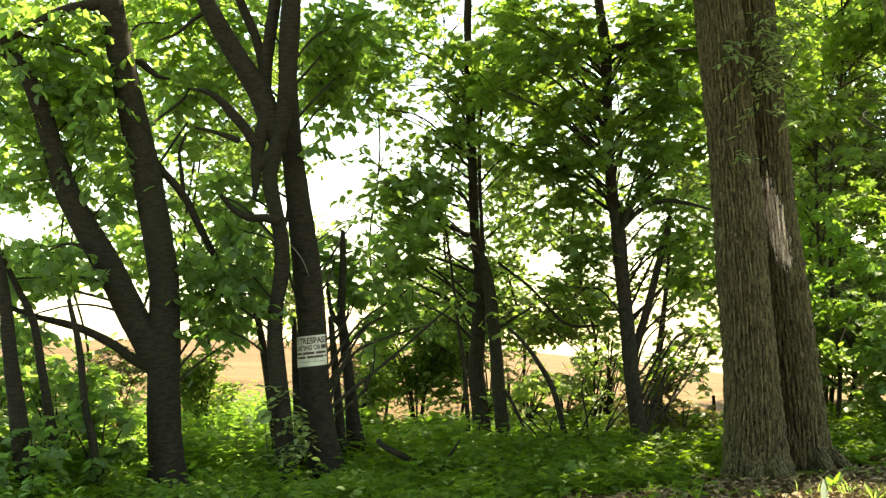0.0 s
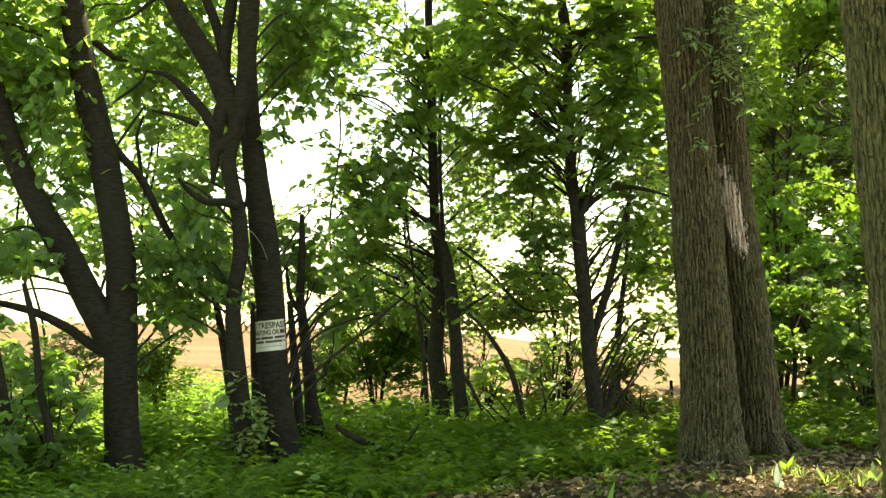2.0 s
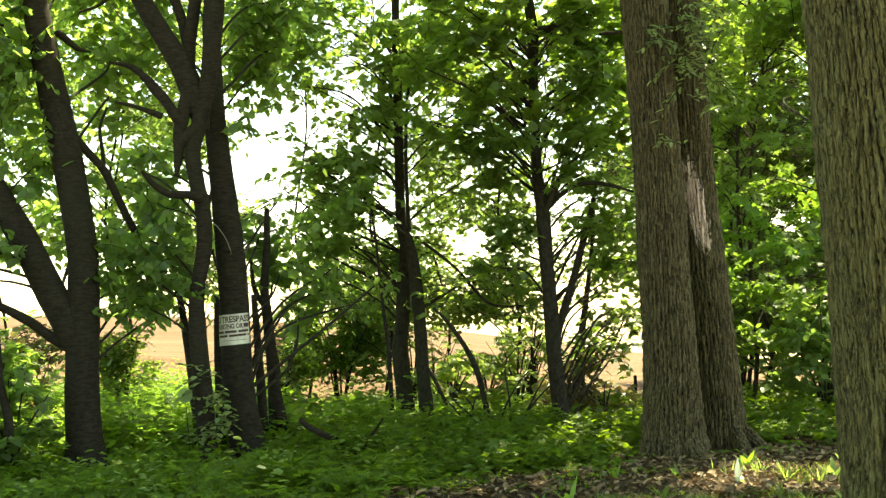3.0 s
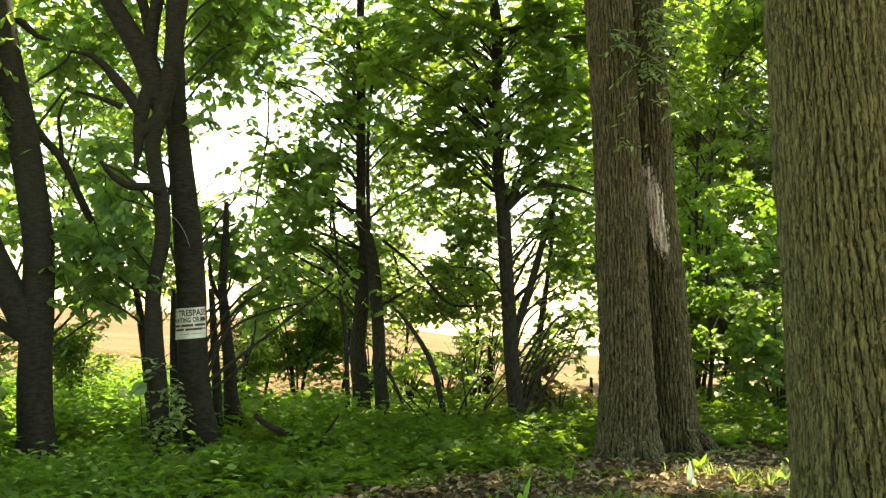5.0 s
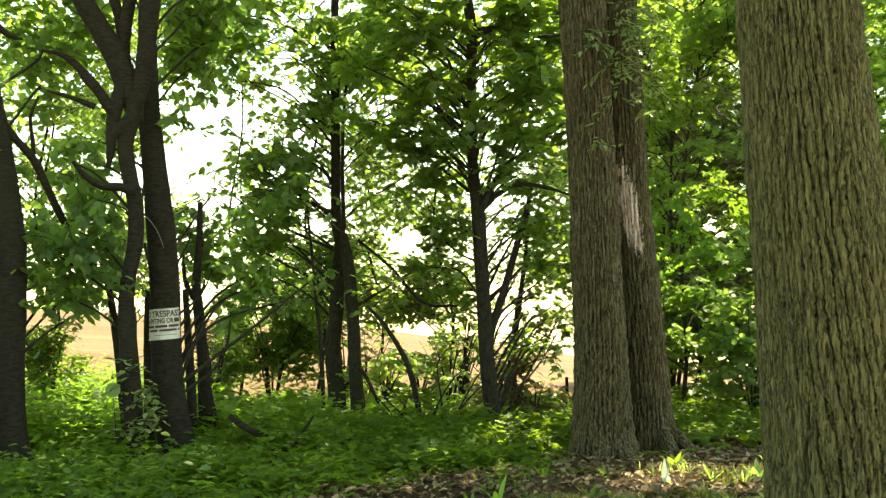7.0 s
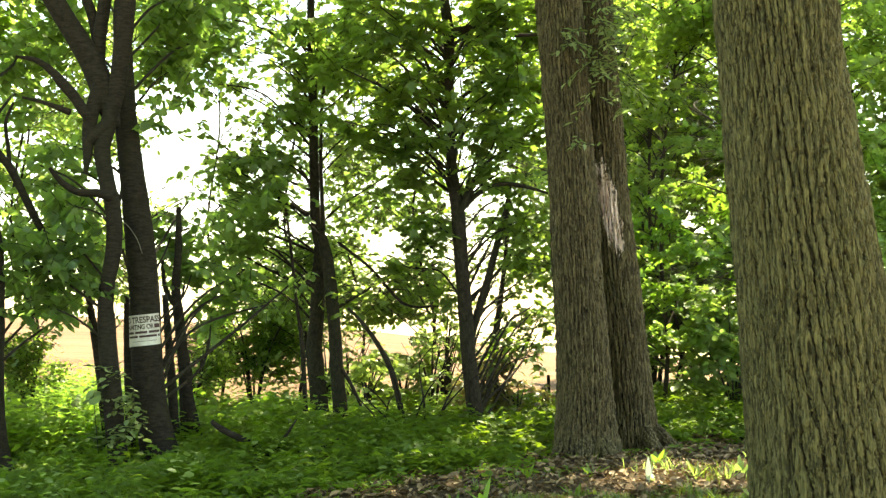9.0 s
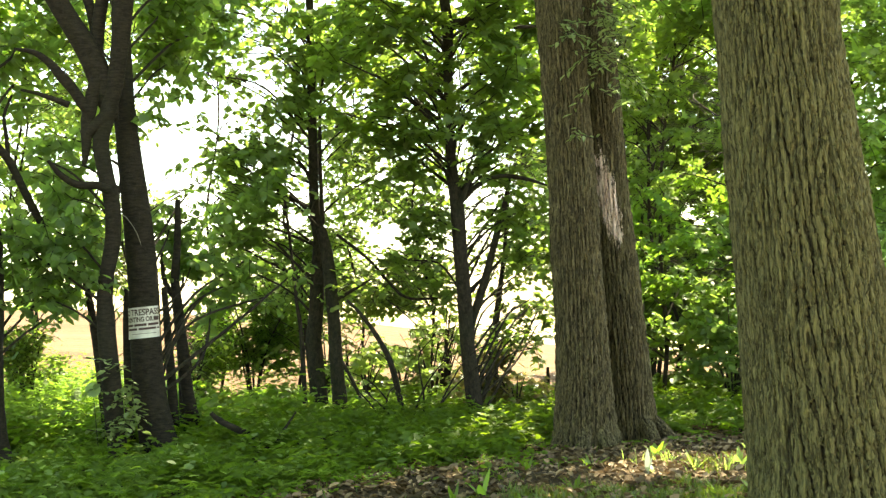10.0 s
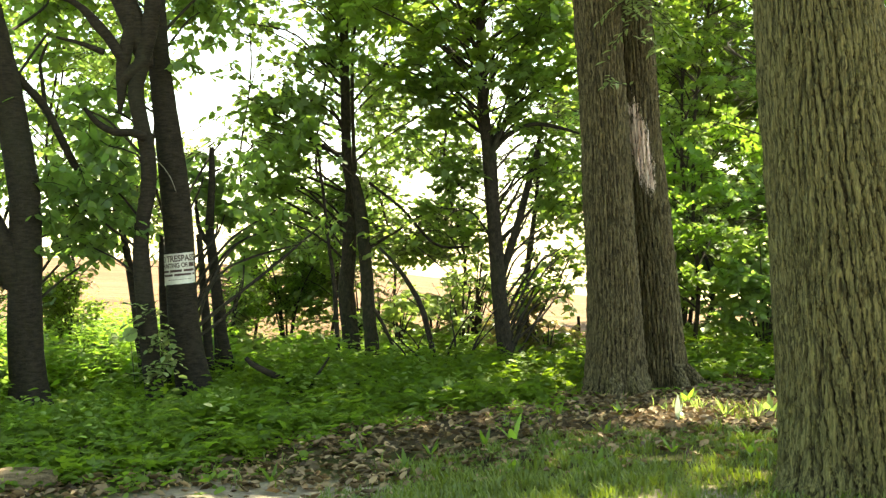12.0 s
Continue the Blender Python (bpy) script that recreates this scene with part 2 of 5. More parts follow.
def spline(points, step):
    """Catmull-Rom samples of (x, y, z, r) points, about step apart."""
    p = np.array(points, float)
    p = np.vstack([2 * p[0] - p[1], p, 2 * p[-1] - p[-2]])
    out = []
    for a, b, c, d in zip(p, p[1:], p[2:], p[3:]):
        s = step(b) if callable(step) else step
        n = max(2, int(np.linalg.norm(c[:3] - b[:3]) / s))
        t = np.linspace(0, 1, n, endpoint=False)[:, None]
        out.append(0.5 * (2 * b + (c - a) * t + (2 * a - 5 * b + 4 * c - d) * t ** 2 + (3 * b - a - 3 * c + d) * t ** 3))
    out = np.vstack(out + [p[-2][None]])
    out[:, 3] = np.maximum(out[:, 3], 0.002)
    return out


def tube(points, sides=14, step=0.08, rough=0.06, furrow=None, flare=0.0, seed=0.0):
    """A round tapering stem with uneven skin; furrow: (ridge spacing, depth, plate length)."""
    c = spline(points, step)
    n = len(c)
    tan = np.gradient(c[:, :3], axis=0)
    tan /= np.linalg.norm(tan, axis=1)[:, None] + 1e-9
    ref = np.array([0.0, 1.0, 0.0]) if abs(tan[:, 1]).mean() < 0.7 else np.array([0.0, 0.0, 1.0])
    u = np.cross(tan, ref)
    u /= np.linalg.norm(u, axis=1)[:, None] + 1e-9
    v = np.cross(u, tan)
    ang = np.linspace(0, 2 * np.pi, sides, endpoint=False)
    ca, sa = np.cos(ang)[None, :, None], np.sin(ang)[None, :, None]
    out = u[:, None] * ca + v[:, None] * sa
    r = np.repeat(c[:, 3:4], sides, 1)
    skin = (c[:, None, :3] + out * r[..., None]).reshape(-1, 3)
    big = vnoise(skin * [3.5, 3.5, 1.6] + seed) - 0.5
    small = vnoise(skin * [14, 14, 9] + seed + 7) - 0.5
    r = r * (1 + rough * (1.6 * big + 0.8 * small).reshape(n, sides))
    if flare:
        low = np.clip((flare - c[:, 2]) / flare, 0, 1)[:, None]
        lobes = np.cos(5 * ang + 1.3 + seed) * 0.5 + np.cos(3 * ang + seed) * 0.5
        r = r * (1 + 0.16 * low ** 2 * lobes[None])
    if furrow:
        gap, depth, plate = furrow
        m = max(6, round(2 * np.pi * np.median(c[:, 3]) / gap))
        th = np.tile(ang, n)
        along = np.repeat(np.cumsum(np.r_[0, np.linalg.norm(np.diff(c[:, :3], axis=0), axis=1)]), sides)
        w1 = vnoise(skin * [7, 7, 1.7] + seed + 11) - 0.5
        w2 = vnoise(skin * [24, 24, 4.5] + seed + 23) - 0.5
        w3 = vnoise(skin * [6, 6, 2.6] + seed + 41) - 0.5
        p1 = m * th / (2 * np.pi) + 0.9 * w1 + 0.5 * w2 + 0.30 * (vnoise(skin * [60, 60, 34] + seed + 3) - 0.5) + 0.22 * (vnoise(skin * [130, 130, 70] + seed + 8) - 0.5)
        p2 = round(m * 0.6) * th / (2 * np.pi) + 2.2 * w3 - 0.5 * w2 + 0.6 * along / plate
        lane = np.floor(p1)
        shift = np.modf(np.abs(np.sin(np.mod(lane, m) * 12.9898) * 43758.5453))[0]
        cross = np.abs(np.sin(np.pi * (along / plate + shift + 1.2 * w3 + 0.4 * w2)))
        long_crack = np.clip(2.7 * np.abs(np.sin(np.pi * p1)), 0, 1)
        slant = np.clip(0.38 + 3.2 * np.abs(np.sin(np.pi * p2)), 0, 1)
        break_ = np.clip(0.62 + 7.0 * cross, 0, 1)
        crack = vnoise(skin * [30, 30, 16] + seed + 5)
        cell = np.floor(along / plate + shift + 1.2 * w3 + 0.4 * w2)
        step_up = np.modf(np.abs(np.sin(np.mod(lane, m) * 7.13 + cell * 3.71) * 9631.7))[0]
        height = np.minimum(np.minimum(long_crack, slant), break_) * (0.62 + 0.36 * crack + 0.16 * step_up) + 0.50 * (vnoise(skin * [75, 75, 11] + seed) - 0.5) + 0.50 * (vnoise(skin * [150, 150, 24] + seed) - 0.5)
        r = r + depth * (height - 0.75).reshape(n, sides)
    verts = (c[:, None, :3] + out * r[..., None]).reshape(-1, 3)
    i = np.arange(n - 1)[:, None] * sides
    j = np.arange(sides)[None]
    k2 = (j + 1) % sides
    faces = np.stack([i + j, i + k2, i + sides + k2, i + sides + j], -1).reshape(-1, 4)
    verts = np.vstack([verts, c[-1:, :3] + tan[-1:] * c[-1, 3] * 0.5, c[:1, :3]])
    me = mesh_np("stem", verts, faces)
    if furrow:
        # ridge height, by which the bark colour darkens the furrows
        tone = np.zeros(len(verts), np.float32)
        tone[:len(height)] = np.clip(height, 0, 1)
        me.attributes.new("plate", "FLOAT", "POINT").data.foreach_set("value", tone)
    return me, c


OVAL = (np.array([(0, 0, 0), (0.26, 0.36, 0.05), (0.70, 0.32, 0.02), (1, 0, -0.12), (0.70, -0.32, 0.02), (0.26, -0.36, 0.05)]),
        np.array([(0, 1, 2, 3), (0, 3, 4, 5)]))
NARROW = (np.array([(0, 0, 0), (0.30, 0.17, 0.04), (0.66, 0.14, 0.0), (1, 0, -0.16), (0.66, -0.14, 0.0), (0.30, -0.17, 0.04)]),
          np.array([(0, 1, 2, 3), (0, 3, 4, 5)]))
MAPLE = (np.array([(0, 0, 0), (0.42, 0, -0.03), (1, 0, -0.12), (0.26, 0.58, 0.0), (0.42, 0.26, 0.04), (0.80, 0.46, -0.03), (0.68, 0.17, 0.03),
                   (0.26, -0.58, 0.0), (0.42, -0.26, 0.04), (0.80, -0.46, -0.03), (0.68, -0.17, 0.03)]),
         np.array([(0, 3, 4), (0, 4, 1), (1, 4, 6), (4, 5, 6), (1, 6, 2), (0, 8, 7), (0, 1, 8), (1, 10, 8), (8, 10, 9), (1, 2, 10)]))
PALM_TURN = np.radians((-78, -38, 0, 38, 78))[:, None]
PALM_LONG, PALM_WIDE = np.array((0.62, 0.85, 1.0, 0.85, 0.62))[:, None], 0.16
PALM = (np.vstack([np.hstack([u * np.cos(PALM_TURN) * PALM_LONG - w * np.sin(PALM_TURN), u * np.sin(PALM_TURN) * PALM_LONG + w * np.cos(PALM_TURN), np.full((5, 1), h)])
                   for u, w, h in ((0.06, 0.0, 0.0), (0.52, PALM_WIDE, 0.03), (1.0, 0.0, -0.14), (0.52, -PALM_WIDE, 0.03))]),
        np.array([(k, k + 15, k + 10, k + 5) for k in range(5)]))
CURLED = (np.array([(0, 0, 0), (0.26, 0.30, 0.20), (0.66, 0.20, 0.28), (1, 0.04, 0.16), (0.70, -0.17, 0.16), (0.34, -0.30, 0.24), (0.5, 0, -0.02)]),
          np.array([(0, 1, 6), (1, 2, 6), (2, 3, 6), (6, 3, 4), (6, 4, 5), (6, 5, 0)]))


def leaves_mesh(name, shape, base, way, up, size):
    """Many leaves as one mesh: base points, pointing directions, blade normals, lengths."""
    tv, tf = shape
    way = way / (np.linalg.norm(way, axis=1)[:, None] + 1e-9)
    side = np.cross(up, way)
    side /= np.linalg.norm(side, axis=1)[:, None] + 1e-9
    nor = np.cross(way, side)
    v = base[:, None] + size[:, None, None] * (way[:, None] * tv[None, :, 0:1] + side[:, None] * tv[None, :, 1:2] + nor[:, None] * tv[None, :, 2:3])
    f = (np.arange(len(base)) * len(tv))[:, None, None] + tf[None]
    return mesh_np(name, v.reshape(-1, 3), f.reshape(-1, tf.shape[1]))


def shaded(p):
    """False where a sun beam comes through the canopy; low leaves are only thinned there."""
    s = np.array(SUN)
    keep = np.ones(len(p), bool)
    thin = (p[:, 2] > 1.4 + 0.29 * p[:, 1]) | (vnoise(p * 31.0) > 0.36) | ((p[:, 0] > 4.2) & (p[:, 0] < 6.6))
    for place, width in BEAMS:
        d = p - np.array(place)
        a = d @ s
        off = np.linalg.norm(d - a[:, None] * s, axis=1)
        keep &= ~((off < width * (0.75 + 0.5 * vnoise(p * 2.3))) & (a > 0.45) & (thin | ((place, width) in CLEAR)))
    return keep


def sprays(rng, boughs, size, droop=0.35, cover=1.3, per=11, reach=0.42, flat=0.5):
    """Leafy twigs that fill the boughs (x, y, z, rx, rz, fullness). Returns leaf arrays and twig meshes' arrays."""
    starts, dirs = [], []
    for x, y, z, rx, rz, full in boughs:
        n = max(2, int(full * cover * np.pi * (rx + 0.08) * (rz + 0.08) / (size * size * 0.30) / per))
        q = rng.normal(size=(n, 3))
        q /= np.linalg.norm(q, axis=1)[:, None]
        q *= rng.random((n, 1)) ** 0.42
        q = q * [rx, max(0.3, rx * 0.9), rz] + [x, y, z]
        az = rng.random(n) * 2 * np.pi
        starts.append(q)
        dirs.append(np.stack([np.cos(az), np.sin(az), rng.normal(-0.1, 0.25, n)], 1))
    p, d = np.vstack(starts), np.vstack(dirs)
    d = d / np.linalg.norm(d, axis=1)[:, None]
    n = len(p)
    length = reach * (0.6 + 0.7 * rng.random(n))
    p = p - d * length[:, None] * 0.5
    t = (np.arange(per) + 0.6) / per
    sag = -0.30 * length[:, None] * t[None] ** 2
    pos = p[:, None] + d[:, None] * (length[:, None] * t[None])[..., None]
    pos[..., 2] += sag
    lat = np.cross(d, [0, 0, 1.0])
    lat /= np.linalg.norm(lat, axis=1)[:, None]
    sgn = np.where(np.arange(per) % 2, 1.0, -1.0)[None, :, None]
    way = d[:, None] * 0.55 + lat[:, None] * sgn * 0.8 + rng.normal(0, 0.28, (n, per, 3))
    way[..., 2] -= droop
    up = np.array([0, 0, 1.0]) + rng.normal(0, flat, (n, per, 3))
    sz = size * (0.65 + 0.6 * rng.random((n, per)))
    ends = p + d * length[:, None] + np.stack([np.zeros(n), np.zeros(n), -0.3 * length], 1)
    mid = p + d * length[:, None] * 0.5 + np.stack([np.zeros(n), np.zeros(n), -0.075 * length], 1)
    ring = np.array([(0, 0, 1), (0.87, 0, -0.5), (-0.87, 0, -0.5)])
    tw = np.stack([p[:, None] + ring * 0.005, mid[:, None] + ring * 0.004, ends[:, None] + ring * 0.0015], 1).reshape(-1, 3)
    q = np.array([(a + r0, a2 + r0, a2 + 3 + r0, a + 3 + r0) for r0 in (0, 3) for a, a2 in ((0, 1), (1, 2), (2, 0))])
    tf = (np.arange(n) * 9)[:, None, None] + q[None]
    keep = shaded(pos.reshape(-1, 3))
    return (pos.reshape(-1, 3)[keep], way.reshape(-1, 3)[keep], up.reshape(-1, 3)[keep], sz.ravel()[keep]), (tw, tf.reshape(-1, 4))


def crown(parent, seed, boughs, size, mat, shape=OVAL, stems=None, label="", name="crown", feed=0.014, **more):
    """Leaves, twigs and the feeding branches from the nearest stem to each bough."""
    rng = np.random.default_rng(seed)
    lv, (tw, tf) = sprays(rng, boughs, size, **more)
    leafage = part(name, leaves_mesh(name, shape, *lv), mat, parent, label, kind="stuff")
    part("twig_mesh", mesh_np("twig_mesh", tw, tf), TWIG, leafage, "fine leafy twigs", kind="stuff")
    if stems is not None:
        for x, y, z, rx, rz, full in boughs:
            goal = np.array((x, y, z))
            low = stems[:, 2] < z + 0.1
            src = stems[low] if low.any() else stems
            s = src[np.argmin(np.linalg.norm(src[:, :3] - goal, axis=1) + 0.6 * np.abs(src[:, 2] - z + 0.2 + 0.45 * np.hypot(src[:, 0] - x, src[:, 1] - y)))]
            gap = np.linalg.norm(goal - s[:3])
            if gap > 5 or gap < 0.15:
                continue
            mid = (s[:3] + goal) / 2 + rng.normal(0, 0.07 * gap, 3) + [0, 0, 0.08 * gap]
            a = min(feed * (0.7 + 0.3 * gap), s[3] * 0.7)
            end = goal + (goal - s[:3]) / gap * rx * 0.5
            me, _ = tube([(*s[:3], a), (*mid, a * 0.75), (*goal, a * 0.4), (*end, 0.002)], 6, 0.12, 0.1, seed=seed)
            part("branch", me, BARK_SLIM, parent, smooth=True)



def canopy(rng, x, y, z, spread, count, lift):
    """Random boughs of a high crown round (x, y), from z to z + lift, mostly unseen and there for shade."""
    out = []
    for _ in range(count):
        a, r = rng.random() * 2 * math.pi, spread * math.sqrt(rng.random())
        out.append((x + r * math.cos(a), y + r * math.sin(a), z + lift * rng.random(), 0.7 + 0.5 * rng.random(), 0.35 + 0.3 * rng.random(), 1.0))
    return out


# ---- ground ----
def ground_z(x, y):
    """Height of the ground: almost level wood, a shallow dip at its far edge, then the field."""
    x, y = np.asarray(x, float), np.asarray(y, float)
    p = np.stack([x, y, np.zeros_like(x)], -1).reshape(-1, 3)
    bumps = (vnoise(p * 0.9 + 3) - 0.5) * 0.10 + (vnoise(p * 3.1 + 9) - 0.5) * 0.035
    near = np.clip((y.ravel() - 2) / 4, 0, 1) * np.clip((40 - y.ravel()) / 15, 0, 1)
    dip = -0.35 * np.exp(-((y.ravel() - 20.5) / 3.2) ** 2)
    # the field climbs to a crest some 60 m off, high at one end and falling towards the other, and drops away behind it
    far = np.maximum(y.ravel(), 21.0)
    crest = np.interp(60 * x.ravel() / far, [-60, -11, 4.2, 13.5, 40], [2.6, 1.5, 0.25, -1.2, -3.4])
    rise = np.clip((far - 21.0) / 39.0, 0, 1)
    field = crest * rise * (1.25 - 0.25 * rise) - 0.065 * np.maximum(far - 62.0, 0)
    return (bumps * near + dip + field).reshape(x.shape)


def axis(lo, fine_lo, fine_hi, hi, fine, grow):
    mid = list(np.arange(fine_lo, fine_hi, fine))
    left, s, a = [], fine, fine_lo
    while a > lo:
        s *= grow
        a -= s
        left.append(a)
    right, s, a = [], fine, mid[-1]
    while a < hi:
        s *= grow
        a += s
        right.append(a)
    return np.array(left[::-1] + mid + right)


gx, gy = axis(-2500, -6, 8, 2500, 0.14, 1.25), axis(-60, 4, 25, 4000, 0.14, 1.12)
X, Y = np.meshgrid(gx, gy)
gv = np.stack([X, Y, ground_z(X, Y)], -1).reshape(-1, 3)
nx = len(gx)
gi = (np.arange(len(gy) - 1)[:, None] * nx + np.arange(nx - 1)[None]).ravel()
mat, nt, sh = material("woodland_soil_and_field", 0.95, 0.1)
co = nt.nodes.new("ShaderNodeTexCoord")
sep = nt.nodes.new("ShaderNodeSeparateXYZ")
nt.links.new(co.outputs["Object"], sep.inputs[0])
edge = noise_tex(nt, 0.8, 4)


def mathn(op, a, b):
    m = nt.nodes.new("ShaderNodeMath")
    m.operation = op
    m.use_clamp = op == "DIVIDE"
    for s, v in zip(m.inputs, (a, b)):
        if hasattr(v, "is_output"):
            nt.links.new(v, s)
        else:
            s.default_value = v
    return m.outputs[0]


wobble = mathn("MULTIPLY", mathn("SUBTRACT", edge.outputs["Fac"], 0.5), 2.2)
yy = mathn("ADD", sep.outputs["Y"], wobble)
soil_n = noise_tex(nt, 14, 8, 0.7)
soil = ramp(nt, [(0.3, (0.022, 0.015, 0.008)), (0.55, (0.062, 0.042, 0.024)), (0.75, (0.13, 0.092, 0.055))])
nt.links.new(soil_n.outputs["Fac"], soil.inputs["Fac"])
lawn = ramp(nt, [(0.3, (0.022, 0.026, 0.007)), (0.7, (0.062, 0.060, 0.017))])
nt.links.new(soil_n.outputs["Fac"], lawn.inputs["Fac"])
sand = ramp(nt, [(0.3, (0.13, 0.10, 0.07)), (0.7, (0.30, 0.25, 0.19))])
nt.links.new(soil_n.outputs["Fac"], sand.inputs["Fac"])
rows_n, field_n = noise_tex(nt, 0.55, 6, 0.65, (0.12, 1.6, 1)), noise_tex(nt, 6, 6, 0.7, None, 2.0)
stub = ramp(nt, [(0.25, (0.088, 0.050, 0.026)), (0.5, (0.136, 0.081, 0.043)), (0.75, (0.200, 0.130, 0.074))])
nt.links.new(rows_n.outputs["Fac"], stub.inputs["Fac"])
grain = ramp(nt, [(0.3, (0.72, 0.72, 0.72)), (0.7, (1.15, 1.12, 1.05))])
nt.links.new(field_n.outputs["Fac"], grain.inputs["Fac"])
stubble = mixed(nt, 1.0, stub.outputs["Color"], grain.outputs["Color"], "MULTIPLY")
lawn_f = mathn("DIVIDE", mathn("SUBTRACT", 8.6, yy), 0.5)
col = mixed(nt, lawn_f, soil.outputs["Color"], lawn.outputs["Color"])
sand_f = mathn("DIVIDE", mathn("SUBTRACT", mathn("SUBTRACT", 7.35, mathn("MULTIPLY", mathn("ABSOLUTE", mathn("ADD", sep.outputs["X"], 0.3), 0.0), 0.35)), yy), 0.3)
col = mixed(nt, sand_f, col, sand.outputs["Color"])
field_f = mathn("DIVIDE", mathn("SUBTRACT", yy, 18.9), 0.8)
col = mixed(nt, field_f, col, stubble)
nt.links.new(col, sh.inputs["Base Color"])
bump(nt, sh, soil_n.outputs["Fac"], 0.7, 0.03)
ground = part("ground", mesh_np("ground", gv, np.stack([gi, gi + 1, gi + nx + 1, gi + nx], -1)), mat, None, smooth=True)
tagged(ground, "brown woodland soil running out into a tan stubble field", "ground", kind="structure")

def tier(k, x0, x1, y, z0, z1, count, rx, rz, full):
    """Airy boughs spread evenly over a layer of a crown."""
    out = []
    for i in range(count):
        u, w, v = (0.37 * k + 0.7549 * i) % 1, (0.61 * k + 0.5698 * i) % 1, (0.17 * k + 0.618 * i) % 1
        out.append((x0 + (x1 - x0) * u, y + 0.3 * (v - 0.5), z0 + (z1 - z0) * w, rx * (0.85 + 0.3 * v), rz * (1.15 - 0.3 * v), full * (0.85 + 0.3 * u)))
    return out


# ---- boughs of the trees: (x, y, z, width, height, fullness) ----
LEAN_BOUGHS = [
    (-3.79, 11.0, 3.96, 0.63, 0.47, 1.0), (-3.32, 11.0, 3.62, 0.58, 0.42, 1.0), (-3.85, 11.0, 3.32, 0.47, 0.42, 0.65),
    (-3.22, 11.0, 3.14, 0.42, 0.31, 0.6), (-3.91, 11.0, 2.92, 0.42, 0.24, 0.6), (-3.58, 10.5, 2.26, 0.40, 0.13, 1.0),
    (-3.32, 10.6, 2.03, 0.30, 0.09, 1.0), (-3.79, 10.5, 2.00, 0.25, 0.10, 0.7), (-3.63, 11.0, 4.44, 0.63, 0.26, 1.0),
    (-3.06, 11.0, 2.78, 0.31, 0.26, 0.6), (-2.85, 12.5, 4.81, 0.48, 0.30, 1.0), (-2.68, 12.5, 4.22, 0.36, 0.42, 1.0),
    (-2.62, 12.2, 3.62, 0.35, 0.35, 0.7), (-3.25, 12.5, 2.45, 0.36, 0.36, 0.45), (-3.83, 10.6, 1.65, 0.25, 0.13, 0.6),
    (-3.20, 11.0, 3.99, 0.37, 0.31, 1.0),
] + tier(1, -4.2, -3.8, 11.6, 1.85, 2.46, 3, 0.26, 0.16, 0.7) + tier(2, -2.4, -1.75, 11.6, 1.42, 1.72, 4, 0.16, 0.10, 0.6) + tier(3, -2.7, -2.66, 11.6, 2.6, 2.68, 1, 0.22, 0.22, 0.5)
SIGN_BOUGHS = [
    (-2.06, 11.2, 2.13, 0.48, 0.24, 1.0), (-1.91, 11.2, 1.80, 0.37, 0.24, 1.0), (-2.30, 11.2, 1.95, 0.24, 0.32, 1.0),
    (-2.15, 11.2, 1.52, 0.32, 0.15, 0.7), (-1.89, 11.2, 2.42, 0.27, 0.19, 1.0), (-2.28, 11.6, 2.86, 0.25, 0.22, 0.6),
    (-2.20, 12.2, 4.29, 0.35, 0.35, 1.0), (-1.21, 12.4, 4.42, 0.35, 0.47, 1.0), (-1.13, 12.4, 3.90, 0.33, 0.30, 0.8),
    (-0.92, 12.6, 4.74, 0.48, 0.36, 1.0), (-2.06, 12.5, 4.84, 0.36, 0.30, 1.0), (-0.76, 12.8, 4.31, 0.34, 0.40, 0.8),
    (-1.17, 11.5, 3.31, 0.15, 0.19, 0.5), (-1.12, 12.4, 2.25, 0.30, 0.30, 1.0), (-0.90, 12.4, 1.89, 0.27, 0.17, 1.0),
] + tier(4, -1.05, 0.15, 13.0, 1.40, 2.0, 7, 0.18, 0.13, 1.0) + tier(5, -2.15, -1.98, 11.6, 2.8, 3.2, 2, 0.23, 0.16, 0.7) + tier(6, -1.05, -0.75, 13.0, 2.3, 2.75, 2, 0.17, 0.13, 0.6)
PAIR_BOUGHS = [
    (-0.43, 14.4, 3.78, 0.55, 0.19, 0.7), (-0.61, 14.2, 3.14, 0.54, 0.24, 1.0), (-0.25, 13.8, 2.71, 0.72, 0.30, 1.3),
    (-0.57, 14.2, 2.32, 0.68, 0.30, 1.3), (-0.07, 14.2, 3.22, 0.34, 0.34, 1.0), (-0.63, 14.4, 4.14, 0.38, 0.24, 0.6),
    (-0.10, 14.4, 4.44, 0.41, 0.27, 0.6), (0.33, 14.4, 4.42, 0.15, 0.82, 1.2), (0.75, 14.2, 4.85, 0.54, 0.41, 1.0),
    (1.07, 14.2, 4.29, 0.54, 0.41, 1.0), (0.86, 14.2, 3.40, 0.37, 0.34, 1.0), (1.22, 14.2, 2.97, 0.47, 0.30, 1.0),
    (-0.47, 15.0, 1.97, 0.72, 0.29, 1.0), (0.76, 14.2, 1.59, 0.41, 0.30, 1.0), (-0.35, 14.2, 5.07, 0.41, 0.37, 1.0),
    (-0.96, 14.4, 3.63, 0.24, 0.12, 0.4),
] + tier(7, -1.15, -0.22, 14.5, 1.78, 3.45, 9, 0.20, 0.16, 0.8) + tier(8, -1.2, 0.22, 14.4, 2.8, 5.1, 11, 0.29, 0.26, 0.6) + tier(9, 1.25, 1.5, 14.4, 3.7, 4.2, 2, 0.30, 0.34, 0.8)
